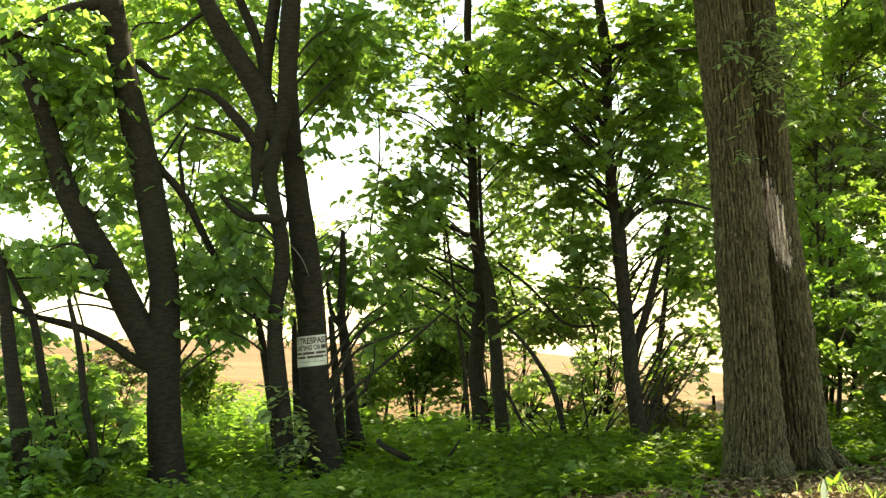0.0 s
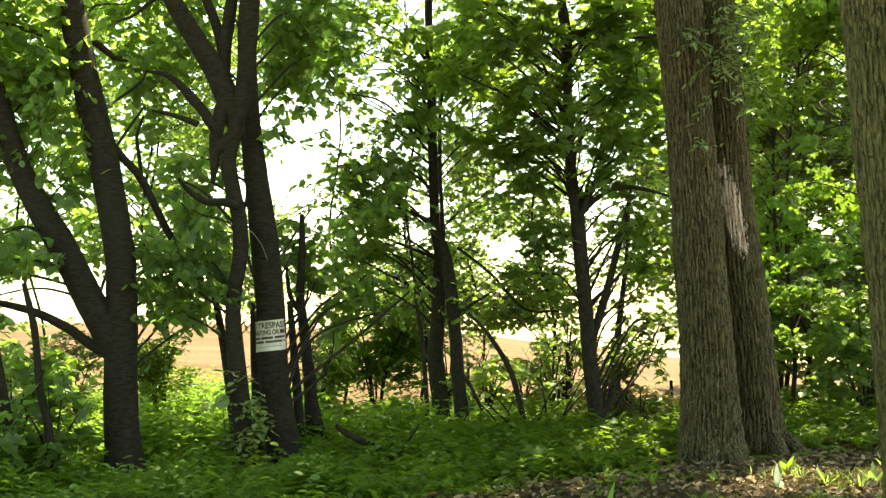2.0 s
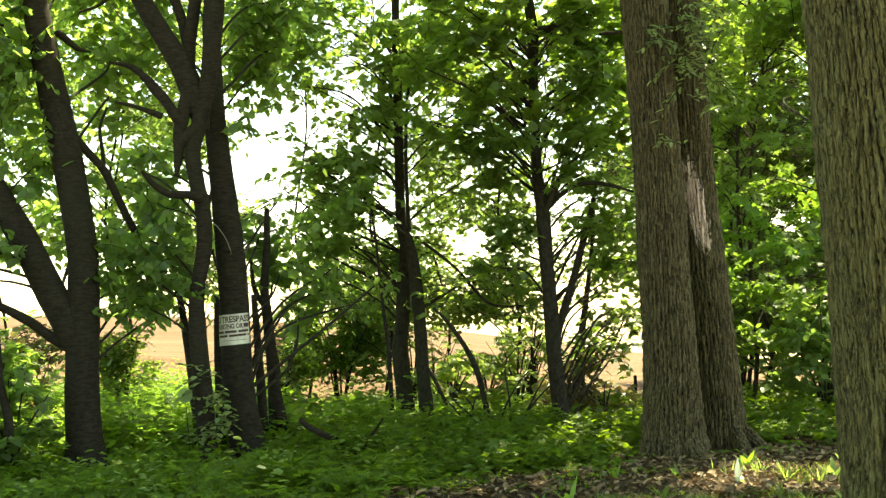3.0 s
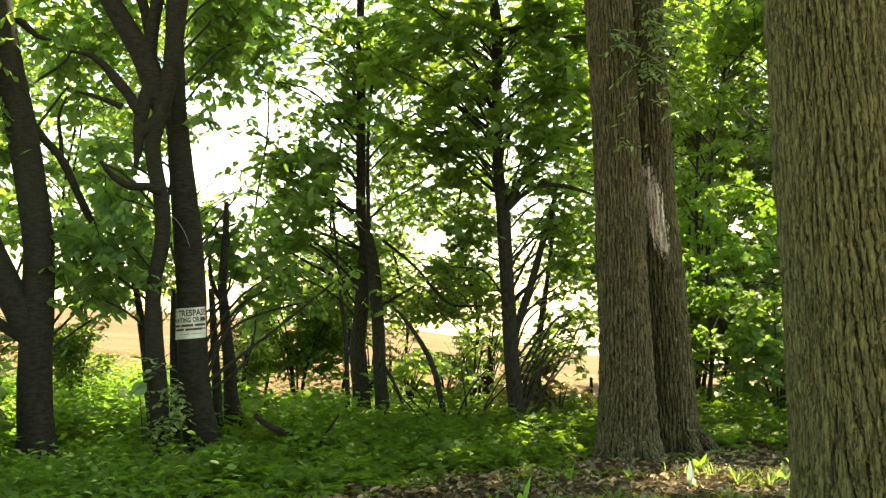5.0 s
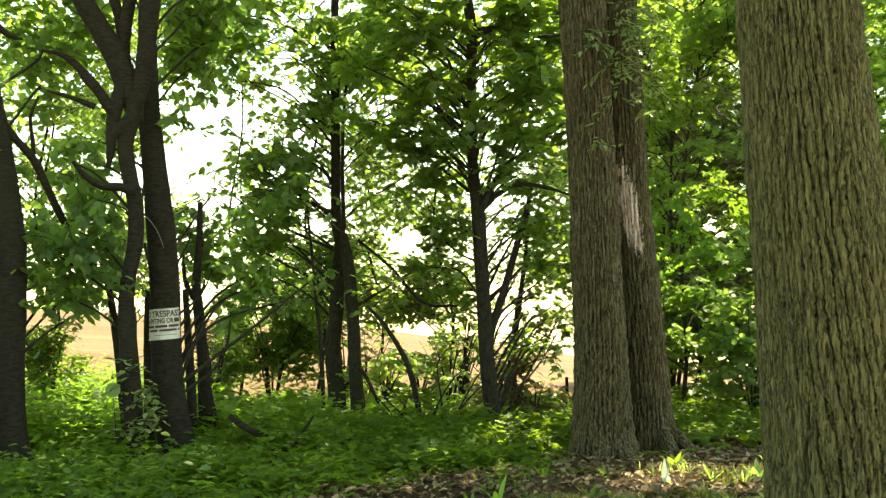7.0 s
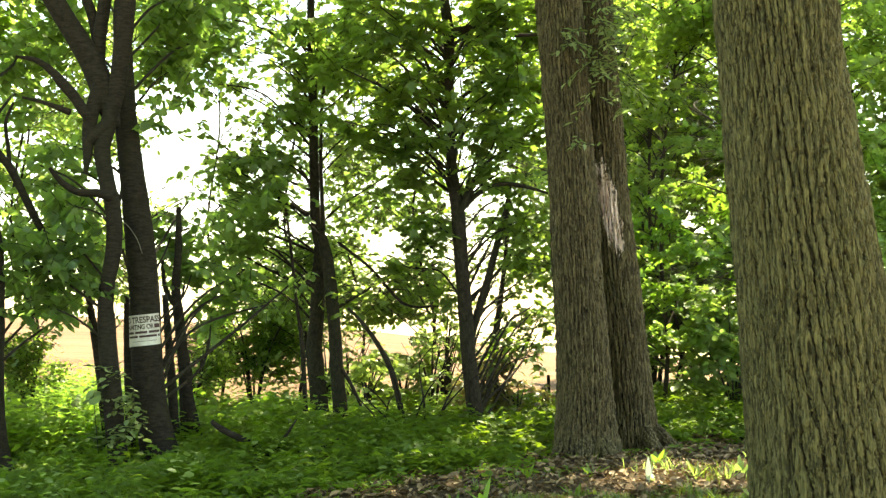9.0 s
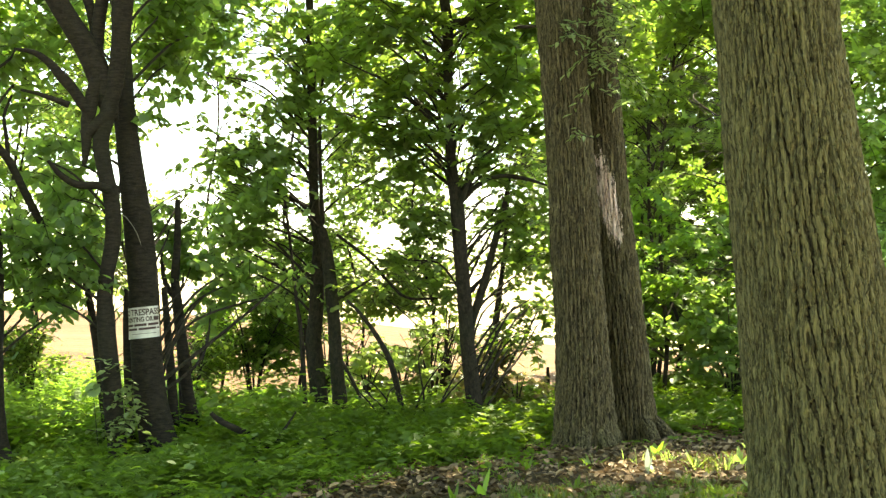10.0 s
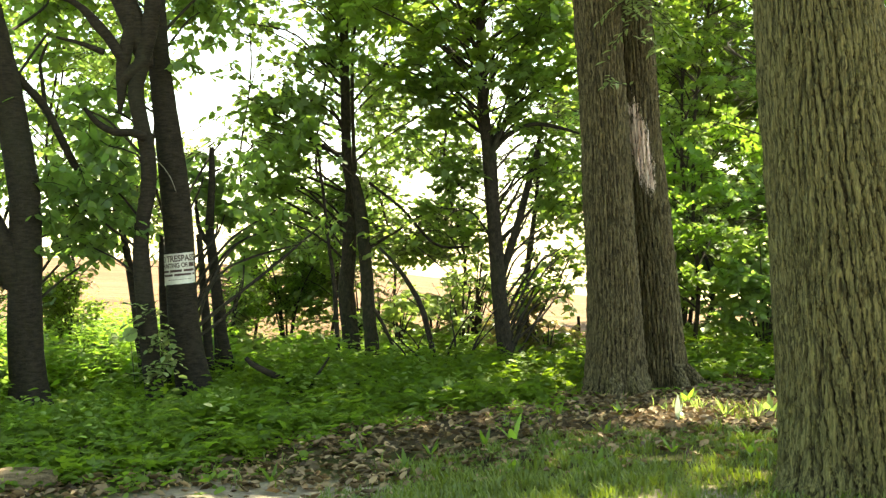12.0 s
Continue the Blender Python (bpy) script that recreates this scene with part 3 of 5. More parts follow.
SLIM_BOUGHS = [
    (1.35, 13.3, 4.74, 0.63, 0.38, 1.0), (1.44, 13.3, 3.96, 0.57, 0.41, 1.0), (1.23, 13.3, 3.38, 0.44, 0.29, 1.0),
    (2.22, 13.3, 4.19, 0.57, 0.29, 1.0), (2.39, 13.3, 3.67, 0.57, 0.32, 1.0), (1.66, 13.3, 2.98, 0.38, 0.29, 1.0),
    (2.44, 13.3, 3.31, 0.57, 0.22, 1.0), (1.59, 13.8, 2.45, 0.33, 0.36, 0.8), (2.55, 13.3, 2.95, 0.44, 0.18, 1.0),
    (2.45, 13.3, 4.84, 0.57, 0.25, 1.0), (1.47, 13.8, 1.86, 0.39, 0.26, 0.8), (2.62, 14.2, 0.92, 0.34, 0.30, 1.0),
    (1.98, 14.0, 1.61, 0.23, 0.27, 0.8), (2.74, 13.3, 4.24, 0.38, 0.32, 1.0), (2.91, 15.0, 2.43, 0.36, 0.39, 0.6),
    (2.90, 15.0, 1.05, 0.40, 0.25, 1.0),
] + (
    tier(10, 0.4, 1.62, 13.0, 3.05, 5.0, 10, 0.31, 0.21, 0.9) + tier(11, 2.3, 2.55, 13.0, 3.5, 4.9, 3, 0.27, 0.23, 0.9) + tier(12, 2.25, 2.95, 13.6, 1.85, 3.2, 5, 0.26, 0.25, 0.7)
    + tier(13, 1.58, 1.68, 13.6, 1.9, 2.45, 2, 0.23, 0.24, 0.65) + tier(14, 0.5, 3.4, 15.4, 3.45, 5.75, 26, 0.34, 0.33, 1.1) + tier(15, 2.9, 3.45, 15.4, 0.95, 2.95, 8, 0.26, 0.26, 0.9)
    + tier(16, 2.6, 3.15, 14.55, 0.75, 1.6, 9, 0.17, 0.15, 0.5))

TOP_BOUGHS = [(-0.2, 15.2, 5.1, 0.5, 0.4, 0.6), (-0.5, 15.2, 4.6, 0.45, 0.3, 0.45), (-0.9, 15.2, 5.2, 0.35, 0.3, 0.4)]

# the leaning tree
tree = thing("leaning_tree", (-2.6, 11.0, 0), "dark leaning tree forking low into two heavy stems", "tree")
me, a1 = tube([(-2.59, 11.00, 0.04, 0.210), (-2.60, 11.00, 0.23, 0.173), (-2.62, 11.00, 0.59, 0.157), (-2.62, 11.00, 1.01, 0.152),
    (-2.61, 11.00, 1.43, 0.150), (-2.60, 11.00, 1.95, 0.142), (-2.67, 11.00, 2.48, 0.142), (-2.76, 11.00, 3.01, 0.136),
    (-2.87, 11.00, 3.55, 0.126), (-2.97, 11.00, 4.09, 0.121), (-3.06, 11.00, 4.64, 0.115), (-3.18, 11.00, 5.46, 0.100),
    (-3.38, 11.00, 6.97, 0.068)], 28, 0.05, 0.07, flare=0.5, seed=1.0)
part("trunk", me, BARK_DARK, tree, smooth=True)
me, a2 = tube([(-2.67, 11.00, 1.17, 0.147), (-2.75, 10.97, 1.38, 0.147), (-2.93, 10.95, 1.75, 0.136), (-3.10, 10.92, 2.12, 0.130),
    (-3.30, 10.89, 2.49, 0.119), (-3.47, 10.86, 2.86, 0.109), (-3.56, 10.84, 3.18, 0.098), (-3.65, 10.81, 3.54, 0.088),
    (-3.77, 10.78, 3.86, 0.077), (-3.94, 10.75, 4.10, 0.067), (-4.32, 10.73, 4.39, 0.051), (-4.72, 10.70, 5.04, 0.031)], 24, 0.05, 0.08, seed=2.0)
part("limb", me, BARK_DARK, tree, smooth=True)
LINE_A_B1 = [(-2.71, 11.00, 1.14, 0.063), (-2.88, 10.92, 1.25, 0.052), (-3.04, 10.84, 1.39, 0.044), (-3.32, 10.76, 1.55, 0.036),
    (-3.70, 10.68, 1.67, 0.028), (-3.95, 10.60, 1.78, 0.023)]
LINE_A_B2 = [(-3.09, 11.00, 4.61, 0.063), (-3.46, 10.83, 4.50, 0.046), (-3.77, 10.67, 4.28, 0.038), (-4.02, 10.50, 4.09, 0.030)]
LINE_A_B3 = [(-2.93, 11.00, 3.98, 0.037), (-3.28, 10.90, 4.11, 0.023), (-3.72, 10.80, 4.24, 0.018), (-3.99, 10.70, 4.32, 0.013)]
LINE_A_B4 = [(-2.91, 11.00, 4.12, 0.037), (-2.78, 11.10, 4.03, 0.034), (-2.68, 11.20, 3.94, 0.024), (-2.58, 11.30, 3.93, 0.011)]
LINE_A_B5 = [(-2.68, 11.00, 3.09, 0.047), (-2.58, 11.08, 2.96, 0.040), (-2.44, 11.16, 2.78, 0.037), (-2.33, 11.24, 2.52, 0.035),
    (-2.23, 11.32, 2.28, 0.035), (-2.18, 11.40, 2.16, 0.024)]
LINE_A_B6 = [(-2.45, 11.20, 2.79, 0.024), (-2.46, 11.20, 2.98, 0.019), (-2.48, 11.20, 3.19, 0.016), (-2.41, 11.20, 3.38, 0.011)]
for k, pts in enumerate((
        LINE_A_B1,
        LINE_A_B2,
        LINE_A_B3,
        LINE_A_B4,
        LINE_A_B5,
        LINE_A_B6)):
    part("branch", tube(pts, 10, 0.06, 0.12, seed=3.0 + k)[0], BARK_DARK, tree, smooth=True)
stems = np.vstack([a1, a2])
crown(tree, 11, LEAN_BOUGHS, 0.105, LEAF_OVAL, stems=stems, droop=0.55, cover=1.9)
rng = np.random.default_rng(5)
crown(tree, 12, canopy(rng, -3.8, 10.5, 6.2, 3.6, 36, 4.0), 0.17, LEAF_OVAL, stems=stems, cover=0.46, per=9, reach=0.8, name="high_crown")

# young stems at the edge of the wood
LINE_S1 = [(-3.85, 10.20, 2.20, 0.034), (-3.79, 10.20, 1.86, 0.049), (-3.74, 10.20, 1.28, 0.068), (-3.67, 10.20, 0.70, 0.078),
    (-3.60, 10.20, 0.10, 0.088)]
LINE_S2 = [(-3.95, 10.40, 2.35, 0.022), (-3.75, 10.40, 1.92, 0.030), (-3.61, 10.40, 1.61, 0.035), (-3.54, 10.40, 1.17, 0.040),
    (-3.45, 10.40, 0.57, 0.045), (-3.39, 10.40, 0.04, 0.050)]
LINE_S3 = [(-3.30, 10.40, 1.80, 0.020), (-3.21, 10.40, 1.35, 0.030), (-3.17, 10.40, 0.86, 0.035), (-3.10, 10.40, 0.51, 0.040),
    (-3.10, 10.40, 0.03, 0.042)]
for k, (place, pts) in enumerate((
        ((-3.6, 10.2, 0), LINE_S1),
        ((-3.4, 10.4, 0), LINE_S2),
        ((-3.1, 10.4, 0), LINE_S3))):
    tree = thing("sapling", place, "thin dark sapling standing in the undergrowth", "sapling", "saplings")
    me, st = tube([(p[0], p[1], p[2] - (0.15 if i == len(pts) - 1 else 0), p[3]) for i, p in enumerate(pts)], 12, 0.06, 0.1, seed=20.0 + k)
    part("trunk", me, BARK_DARK, tree, smooth=True)

# the clump with the notice
tree = thing("notice_tree", (-1.15, 11.5, 0), "dark upright tree with a white notice nailed on", "tree")
me, c1 = tube([(-1.14, 11.50, -0.02, 0.214), (-1.18, 11.50, 0.13, 0.181), (-1.23, 11.50, 0.40, 0.162), (-1.27, 11.50, 0.72, 0.151),
    (-1.29, 11.50, 1.16, 0.142), (-1.30, 11.50, 1.60, 0.139), (-1.33, 11.50, 2.04, 0.137), (-1.37, 11.50, 2.48, 0.126),
    (-1.41, 11.50, 2.87, 0.115), (-1.45, 11.50, 3.32, 0.104), (-1.46, 11.50, 3.76, 0.093), (-1.47, 11.50, 4.21, 0.082),
    (-1.43, 11.50, 4.72, 0.077), (-1.35, 11.50, 5.58, 0.066), (-1.21, 11.50, 7.02, 0.041)], 30, 0.045, 0.045, flare=0.5, seed=31.0)
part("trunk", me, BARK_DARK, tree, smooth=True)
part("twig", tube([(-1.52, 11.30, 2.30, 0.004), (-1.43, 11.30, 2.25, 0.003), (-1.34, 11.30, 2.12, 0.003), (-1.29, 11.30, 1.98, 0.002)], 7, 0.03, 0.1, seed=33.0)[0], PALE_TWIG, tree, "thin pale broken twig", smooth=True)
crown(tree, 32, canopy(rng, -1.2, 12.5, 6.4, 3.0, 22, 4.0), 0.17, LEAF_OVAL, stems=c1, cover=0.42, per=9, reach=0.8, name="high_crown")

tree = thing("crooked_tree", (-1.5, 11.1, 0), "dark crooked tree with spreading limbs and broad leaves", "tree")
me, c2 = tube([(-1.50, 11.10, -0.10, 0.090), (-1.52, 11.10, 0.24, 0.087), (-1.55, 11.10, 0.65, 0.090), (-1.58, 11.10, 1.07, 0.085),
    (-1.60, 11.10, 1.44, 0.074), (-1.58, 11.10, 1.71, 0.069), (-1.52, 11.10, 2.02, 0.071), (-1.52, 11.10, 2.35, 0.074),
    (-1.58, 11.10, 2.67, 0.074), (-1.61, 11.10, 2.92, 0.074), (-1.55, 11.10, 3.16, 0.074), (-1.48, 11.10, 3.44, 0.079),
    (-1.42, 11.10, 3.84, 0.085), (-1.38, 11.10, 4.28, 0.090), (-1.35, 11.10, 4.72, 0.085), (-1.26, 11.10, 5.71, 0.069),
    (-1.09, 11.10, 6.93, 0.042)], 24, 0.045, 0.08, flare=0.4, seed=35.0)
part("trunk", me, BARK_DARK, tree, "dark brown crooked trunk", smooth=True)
me, c3 = tube([(-1.52, 11.15, 3.13, 0.069), (-1.54, 11.15, 3.26, 0.090), (-1.59, 11.15, 3.43, 0.112), (-1.64, 11.15, 3.59, 0.112),
    (-1.72, 11.15, 3.78, 0.106), (-1.84, 11.15, 3.98, 0.098), (-2.02, 11.15, 4.30, 0.093), (-2.19, 11.15, 4.65, 0.080),
    (-2.36, 11.15, 5.10, 0.069), (-2.57, 11.15, 5.89, 0.048)], 22, 0.05, 0.08, seed=36.0)
part("limb", me, BARK_DARK, tree, smooth=True)
LINE_C3B = [(-1.70, 11.05, 3.19, 0.053), (-1.76, 11.05, 3.27, 0.053), (-1.84, 11.05, 3.40, 0.050), (-1.94, 11.05, 3.52, 0.047),
    (-2.04, 11.05, 3.64, 0.034), (-2.18, 11.05, 3.74, 0.024), (-2.34, 11.05, 3.77, 0.011)]
LINE_C3C = [(-1.62, 11.08, 3.52, 0.063), (-1.67, 11.08, 3.37, 0.063), (-1.71, 11.08, 3.19, 0.066), (-1.73, 11.08, 3.02, 0.055),
    (-1.74, 11.08, 2.85, 0.038), (-1.76, 11.08, 2.70, 0.016)]
LINE_C3D = [(-1.76, 11.08, 2.98, 0.058), (-1.70, 11.08, 3.03, 0.066), (-1.61, 11.08, 3.10, 0.069), (-1.50, 11.08, 3.21, 0.069)]
LINE_C3E = [(-1.88, 11.05, 3.26, 0.032), (-2.00, 11.05, 3.31, 0.024), (-2.14, 11.05, 3.36, 0.018), (-2.30, 11.05, 3.40, 0.011)]
LINE_C3F = [(-2.14, 11.15, 4.56, 0.027), (-2.30, 11.15, 4.47, 0.021), (-2.46, 11.15, 4.34, 0.016), (-2.65, 11.15, 4.27, 0.011)]
LINE_C4 = [(-1.64, 11.20, 3.55, 0.064), (-1.64, 11.20, 3.93, 0.064), (-1.60, 11.20, 4.20, 0.061), (-1.53, 11.20, 4.64, 0.059),
    (-1.47, 11.20, 5.14, 0.048)]
LINE_C4B = [(-1.66, 11.25, 3.94, 0.048), (-1.72, 11.25, 4.25, 0.046), (-1.88, 11.25, 4.67, 0.043), (-1.98, 11.25, 5.01, 0.032)]
LINE_C5 = [(-1.53, 11.00, 2.47, 0.042), (-1.63, 10.93, 2.51, 0.039), (-1.78, 10.85, 2.51, 0.034), (-1.91, 10.78, 2.59, 0.028),
    (-2.00, 10.70, 2.71, 0.018)]
for k, pts in enumerate((
        LINE_C3B,
        LINE_C3C,
        LINE_C3D,
        LINE_C3E,
        LINE_C3F,
        LINE_C4,
        LINE_C4B,
        LINE_C5)):
    part("branch", tube(pts, 12, 0.05, 0.12, seed=40.0 + k)[0], BARK_DARK, tree, smooth=True)
stems = np.vstack([c1, c2, c3])
crown(tree, 41, SIGN_BOUGHS, 0.105, LEAF_OVAL, stems=stems, droop=0.55, cover=1.9)

LINE_C6 = [(-1.67, 11.80, 0.11, 0.062), (-1.72, 11.80, 0.50, 0.056), (-1.75, 11.80, 0.78, 0.051), (-1.80, 11.80, 1.17, 0.042),
    (-1.86, 11.80, 1.56, 0.031), (-1.95, 11.80, 1.88, 0.017)]
LINE_C7 = [(-0.88, 12.20, 0.01, 0.087), (-0.93, 12.20, 0.32, 0.070), (-0.98, 12.20, 0.61, 0.064), (-1.01, 12.20, 0.96, 0.058),
    (-1.04, 12.20, 1.31, 0.055), (-1.07, 12.20, 1.66, 0.047), (-1.04, 12.20, 2.06, 0.038), (-1.03, 12.20, 2.48, 0.026)]
LINE_C7B = [(-1.00, 12.25, 0.15, 0.058), (-1.01, 12.25, 0.55, 0.050), (-1.02, 12.25, 0.90, 0.041)]
LINE_C8 = [(-1.08, 12.00, 0.12, 0.052), (-1.10, 12.00, 0.57, 0.046), (-1.13, 12.00, 1.08, 0.040), (-1.16, 12.00, 1.60, 0.029)]
LINE_C9 = [(-1.51, 12.00, 0.08, 0.052), (-1.52, 12.00, 0.59, 0.040), (-1.53, 12.00, 1.10, 0.034), (-1.53, 12.00, 1.61, 0.023)]
for k, (place, label, pts) in enumerate((
        ((-1.7, 11.8, 0), "thin slanting stem behind the tree clump", LINE_C6),
        ((-0.9, 12.2, 0), "broken dead stem with a bare snapped top", LINE_C7),
        ((-1.0, 12.25, 0), "short dead stem beside the broken one", LINE_C7B),
        ((-1.1, 12.0, 0), "thin dark stem behind the notice tree", LINE_C8),
        ((-1.5, 12.0, 0), "thin dark stem between the two trunks", LINE_C9))):
    tree = thing("thin_stem", place, label, "tree stem", "stems of the clump")
    pts = [(*pts[0][:2], -0.08, pts[0][3] * 1.15)] + pts
    part("trunk", tube(pts, 14, 0.05, 0.12, flare=0.3, seed=50.0 + k)[0], BARK_DARK, tree, smooth=True)
    if k == 1:
        part("branch", tube([(-1.06, 12.20, 1.48, 0.035), (-1.12, 12.20, 1.55, 0.029), (-1.18, 12.20, 1.69, 0.023), (-1.20, 12.20, 1.95, 0.015)], 10, 0.05, 0.12, seed=57.0)[0], BARK_DARK, tree, smooth=True)

# the slender pair
tree = thing("slender_twin_tree", (0.5, 14.4, 0), "two slender dark stems grown together with light leaves", "tree")
me, d1 = tube([(0.40, 14.60, 0.16, 0.118), (0.39, 14.60, 0.37, 0.104), (0.36, 14.60, 0.75, 0.101), (0.35, 14.60, 0.96, 0.097),
    (0.39, 14.60, 1.30, 0.091), (0.42, 14.60, 1.72, 0.091), (0.46, 14.60, 2.13, 0.091), (0.44, 14.60, 2.31, 0.084),
    (0.40, 14.60, 2.55, 0.066), (0.40, 14.60, 3.12, 0.059), (0.40, 14.60, 3.68, 0.056), (0.40, 14.60, 4.25, 0.052),
    (0.40, 14.60, 4.89, 0.049), (0.42, 14.60, 5.54, 0.049), (0.51, 14.60, 6.62, 0.038), (0.67, 14.60, 8.08, 0.024)], 18, 0.06, 0.09, flare=0.4, seed=61.0)
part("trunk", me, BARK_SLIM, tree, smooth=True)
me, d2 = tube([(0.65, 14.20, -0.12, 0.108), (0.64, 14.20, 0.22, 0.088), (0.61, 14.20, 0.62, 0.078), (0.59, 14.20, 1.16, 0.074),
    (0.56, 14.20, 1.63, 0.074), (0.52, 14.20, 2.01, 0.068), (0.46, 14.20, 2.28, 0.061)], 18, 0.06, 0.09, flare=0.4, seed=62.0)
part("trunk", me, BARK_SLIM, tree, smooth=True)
LINE_D3 = [(0.49, 14.40, 2.36, 0.031), (0.48, 14.40, 2.81, 0.024), (0.48, 14.40, 3.37, 0.021), (0.51, 14.40, 3.93, 0.017),
    (0.62, 14.40, 4.63, 0.014)]
LINE_D5 = [(0.56, 14.20, 1.38, 0.024), (0.79, 14.20, 1.52, 0.020), (1.04, 14.20, 1.66, 0.014)]
LINE_D8 = [(0.64, 14.00, 2.20, 0.017), (1.02, 14.00, 1.88, 0.017), (1.41, 14.00, 1.45, 0.017), (1.81, 14.00, 1.41, 0.013)]
for k, pts in enumerate((
        LINE_D3,
        LINE_D5,
        LINE_D8)):
    part("branch", tube(pts, 8, 0.07, 0.1, seed=63.0 + k)[0], BARK_SLIM, tree, smooth=True)
stems = np.vstack([d1, d2])
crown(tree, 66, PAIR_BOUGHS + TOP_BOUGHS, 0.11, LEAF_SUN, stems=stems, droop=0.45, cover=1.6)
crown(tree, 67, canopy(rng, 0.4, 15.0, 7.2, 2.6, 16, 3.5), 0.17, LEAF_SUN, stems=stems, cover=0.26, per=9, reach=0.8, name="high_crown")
LINE_D4 = [(0.20, 14.00, 0.98, 0.027), (0.15, 14.00, 1.44, 0.020), (0.10, 14.00, 2.05, 0.017), (0.03, 14.00, 2.72, 0.013)]
LINE_D6 = [(1.31, 13.40, 0.08, 0.038), (1.27, 13.40, 0.33, 0.035), (1.18, 13.40, 0.71, 0.035), (1.04, 13.40, 1.00, 0.029),
    (0.86, 13.40, 1.26, 0.022), (0.71, 13.40, 1.42, 0.016)]
LINE_D7 = [(0.66, 14.00, 0.70, 0.023), (0.77, 14.00, 0.50, 0.020), (0.90, 14.00, 0.20, 0.020)]
for k, (place, pts) in enumerate((
        ((0.2, 14.0, 0), LINE_D4),
        ((1.3, 13.4, 0), LINE_D6),
        ((0.9, 14.0, 0), LINE_D7))):
    tree = thing("sapling", place, "thin slanting sapling rising out of the undergrowth", "sapling", "saplings")
    if k < 2:
        pts = [(pts[0][0] + 0.03, pts[0][1], -0.1, pts[0][3] * 1.1)] + pts
    part("trunk", tube(pts, 10, 0.07, 0.12, seed=70.0 + k)[0], BARK_SLIM, tree, smooth=True)

# the slim tree
tree = thing("slim_tree", (2.2, 13.5, 0), "slim dark maple with level side branches", "tree")
me, e1 = tube([(2.20, 13.50, -0.14, 0.129), (2.17, 13.50, 0.04, 0.106), (2.12, 13.50, 0.42, 0.093), (2.08, 13.50, 0.93, 0.087),
    (2.06, 13.50, 1.44, 0.084), (2.03, 13.50, 1.96, 0.084), (2.01, 13.50, 2.47, 0.080), (1.96, 13.50, 2.93, 0.064),
    (1.95, 13.50, 3.45, 0.058), (1.95, 13.50, 4.05, 0.055), (1.96, 13.50, 4.57, 0.064), (1.92, 13.50, 4.97, 0.055),
    (1.90, 13.50, 5.31, 0.048), (1.90, 13.50, 6.52, 0.039), (1.89, 13.50, 7.88, 0.026)], 20, 0.06, 0.08, flare=0.4, seed=81.0)
part("trunk", me, BARK_SLIM, tree, smooth=True)
LINE_E2 = [(1.96, 13.50, 4.57, 0.058), (2.19, 13.40, 4.61, 0.038), (2.50, 13.30, 4.69, 0.029), (2.78, 13.20, 4.76, 0.016)]
LINE_E3 = [(1.98, 13.50, 4.56, 0.039), (2.49, 13.60, 4.57, 0.026), (3.07, 13.70, 4.61, 0.020), (3.46, 13.80, 4.73, 0.013)]
LINE_E4 = [(2.04, 13.50, 2.51, 0.045), (2.24, 13.43, 2.69, 0.032), (2.49, 13.35, 2.79, 0.025), (2.76, 13.28, 2.75, 0.022),
    (3.01, 13.20, 2.66, 0.013)]
LINE_E5 = [(2.03, 13.40, 2.47, 0.032), (2.19, 13.40, 2.85, 0.022), (2.38, 13.40, 3.07, 0.019), (2.65, 13.40, 3.22, 0.013)]
LINE_E6 = [(2.13, 13.60, 1.05, 0.052), (2.22, 13.60, 1.31, 0.049), (2.34, 13.60, 1.66, 0.045), (2.50, 13.60, 2.20, 0.039),
    (2.60, 13.60, 2.53, 0.029), (2.65, 13.60, 2.79, 0.016)]
for k, pts in enumerate((
        LINE_E2,
        LINE_E3,
        LINE_E4,
        LINE_E5,
        LINE_E6)):
    part("branch", tube(pts, 10, 0.06, 0.1, seed=82.0 + k)[0], BARK_SLIM, tree, smooth=True)
crown(tree, 88, SLIM_BOUGHS, 0.12, LEAF_MAPLE, MAPLE, stems=e1, droop=0.25, cover=1.4, flat=0.35)
crown(tree, 89, canopy(rng, 2.2, 13.8, 6.6, 2.6, 18, 4.0), 0.17, LEAF_MAPLE, stems=e1, cover=0.42, per=9, reach=0.8, name="high_crown")
tree = thing("thin_stem", (2.7, 15.5, 0), "thin dark stem in the shade behind the maple", "tree stem", "stems of the clump")
part("trunk", tube([(2.70, 15.5, -0.2, 0.08)] + [(2.71, 15.50, -0.03, 0.074), (2.72, 15.50, 0.48, 0.070), (2.75, 15.50, 0.92, 0.055), (2.82, 15.50, 1.36, 0.042), (2.93, 15.50, 2.1, 0.028), (3.02, 15.50, 3.0, 0.012)], 12, 0.07, 0.1, seed=90.0)[0], BARK_SLIM, tree, smooth=True)


def near_step(fine, top):
    return lambda b: fine if b[2] < top else 0.12


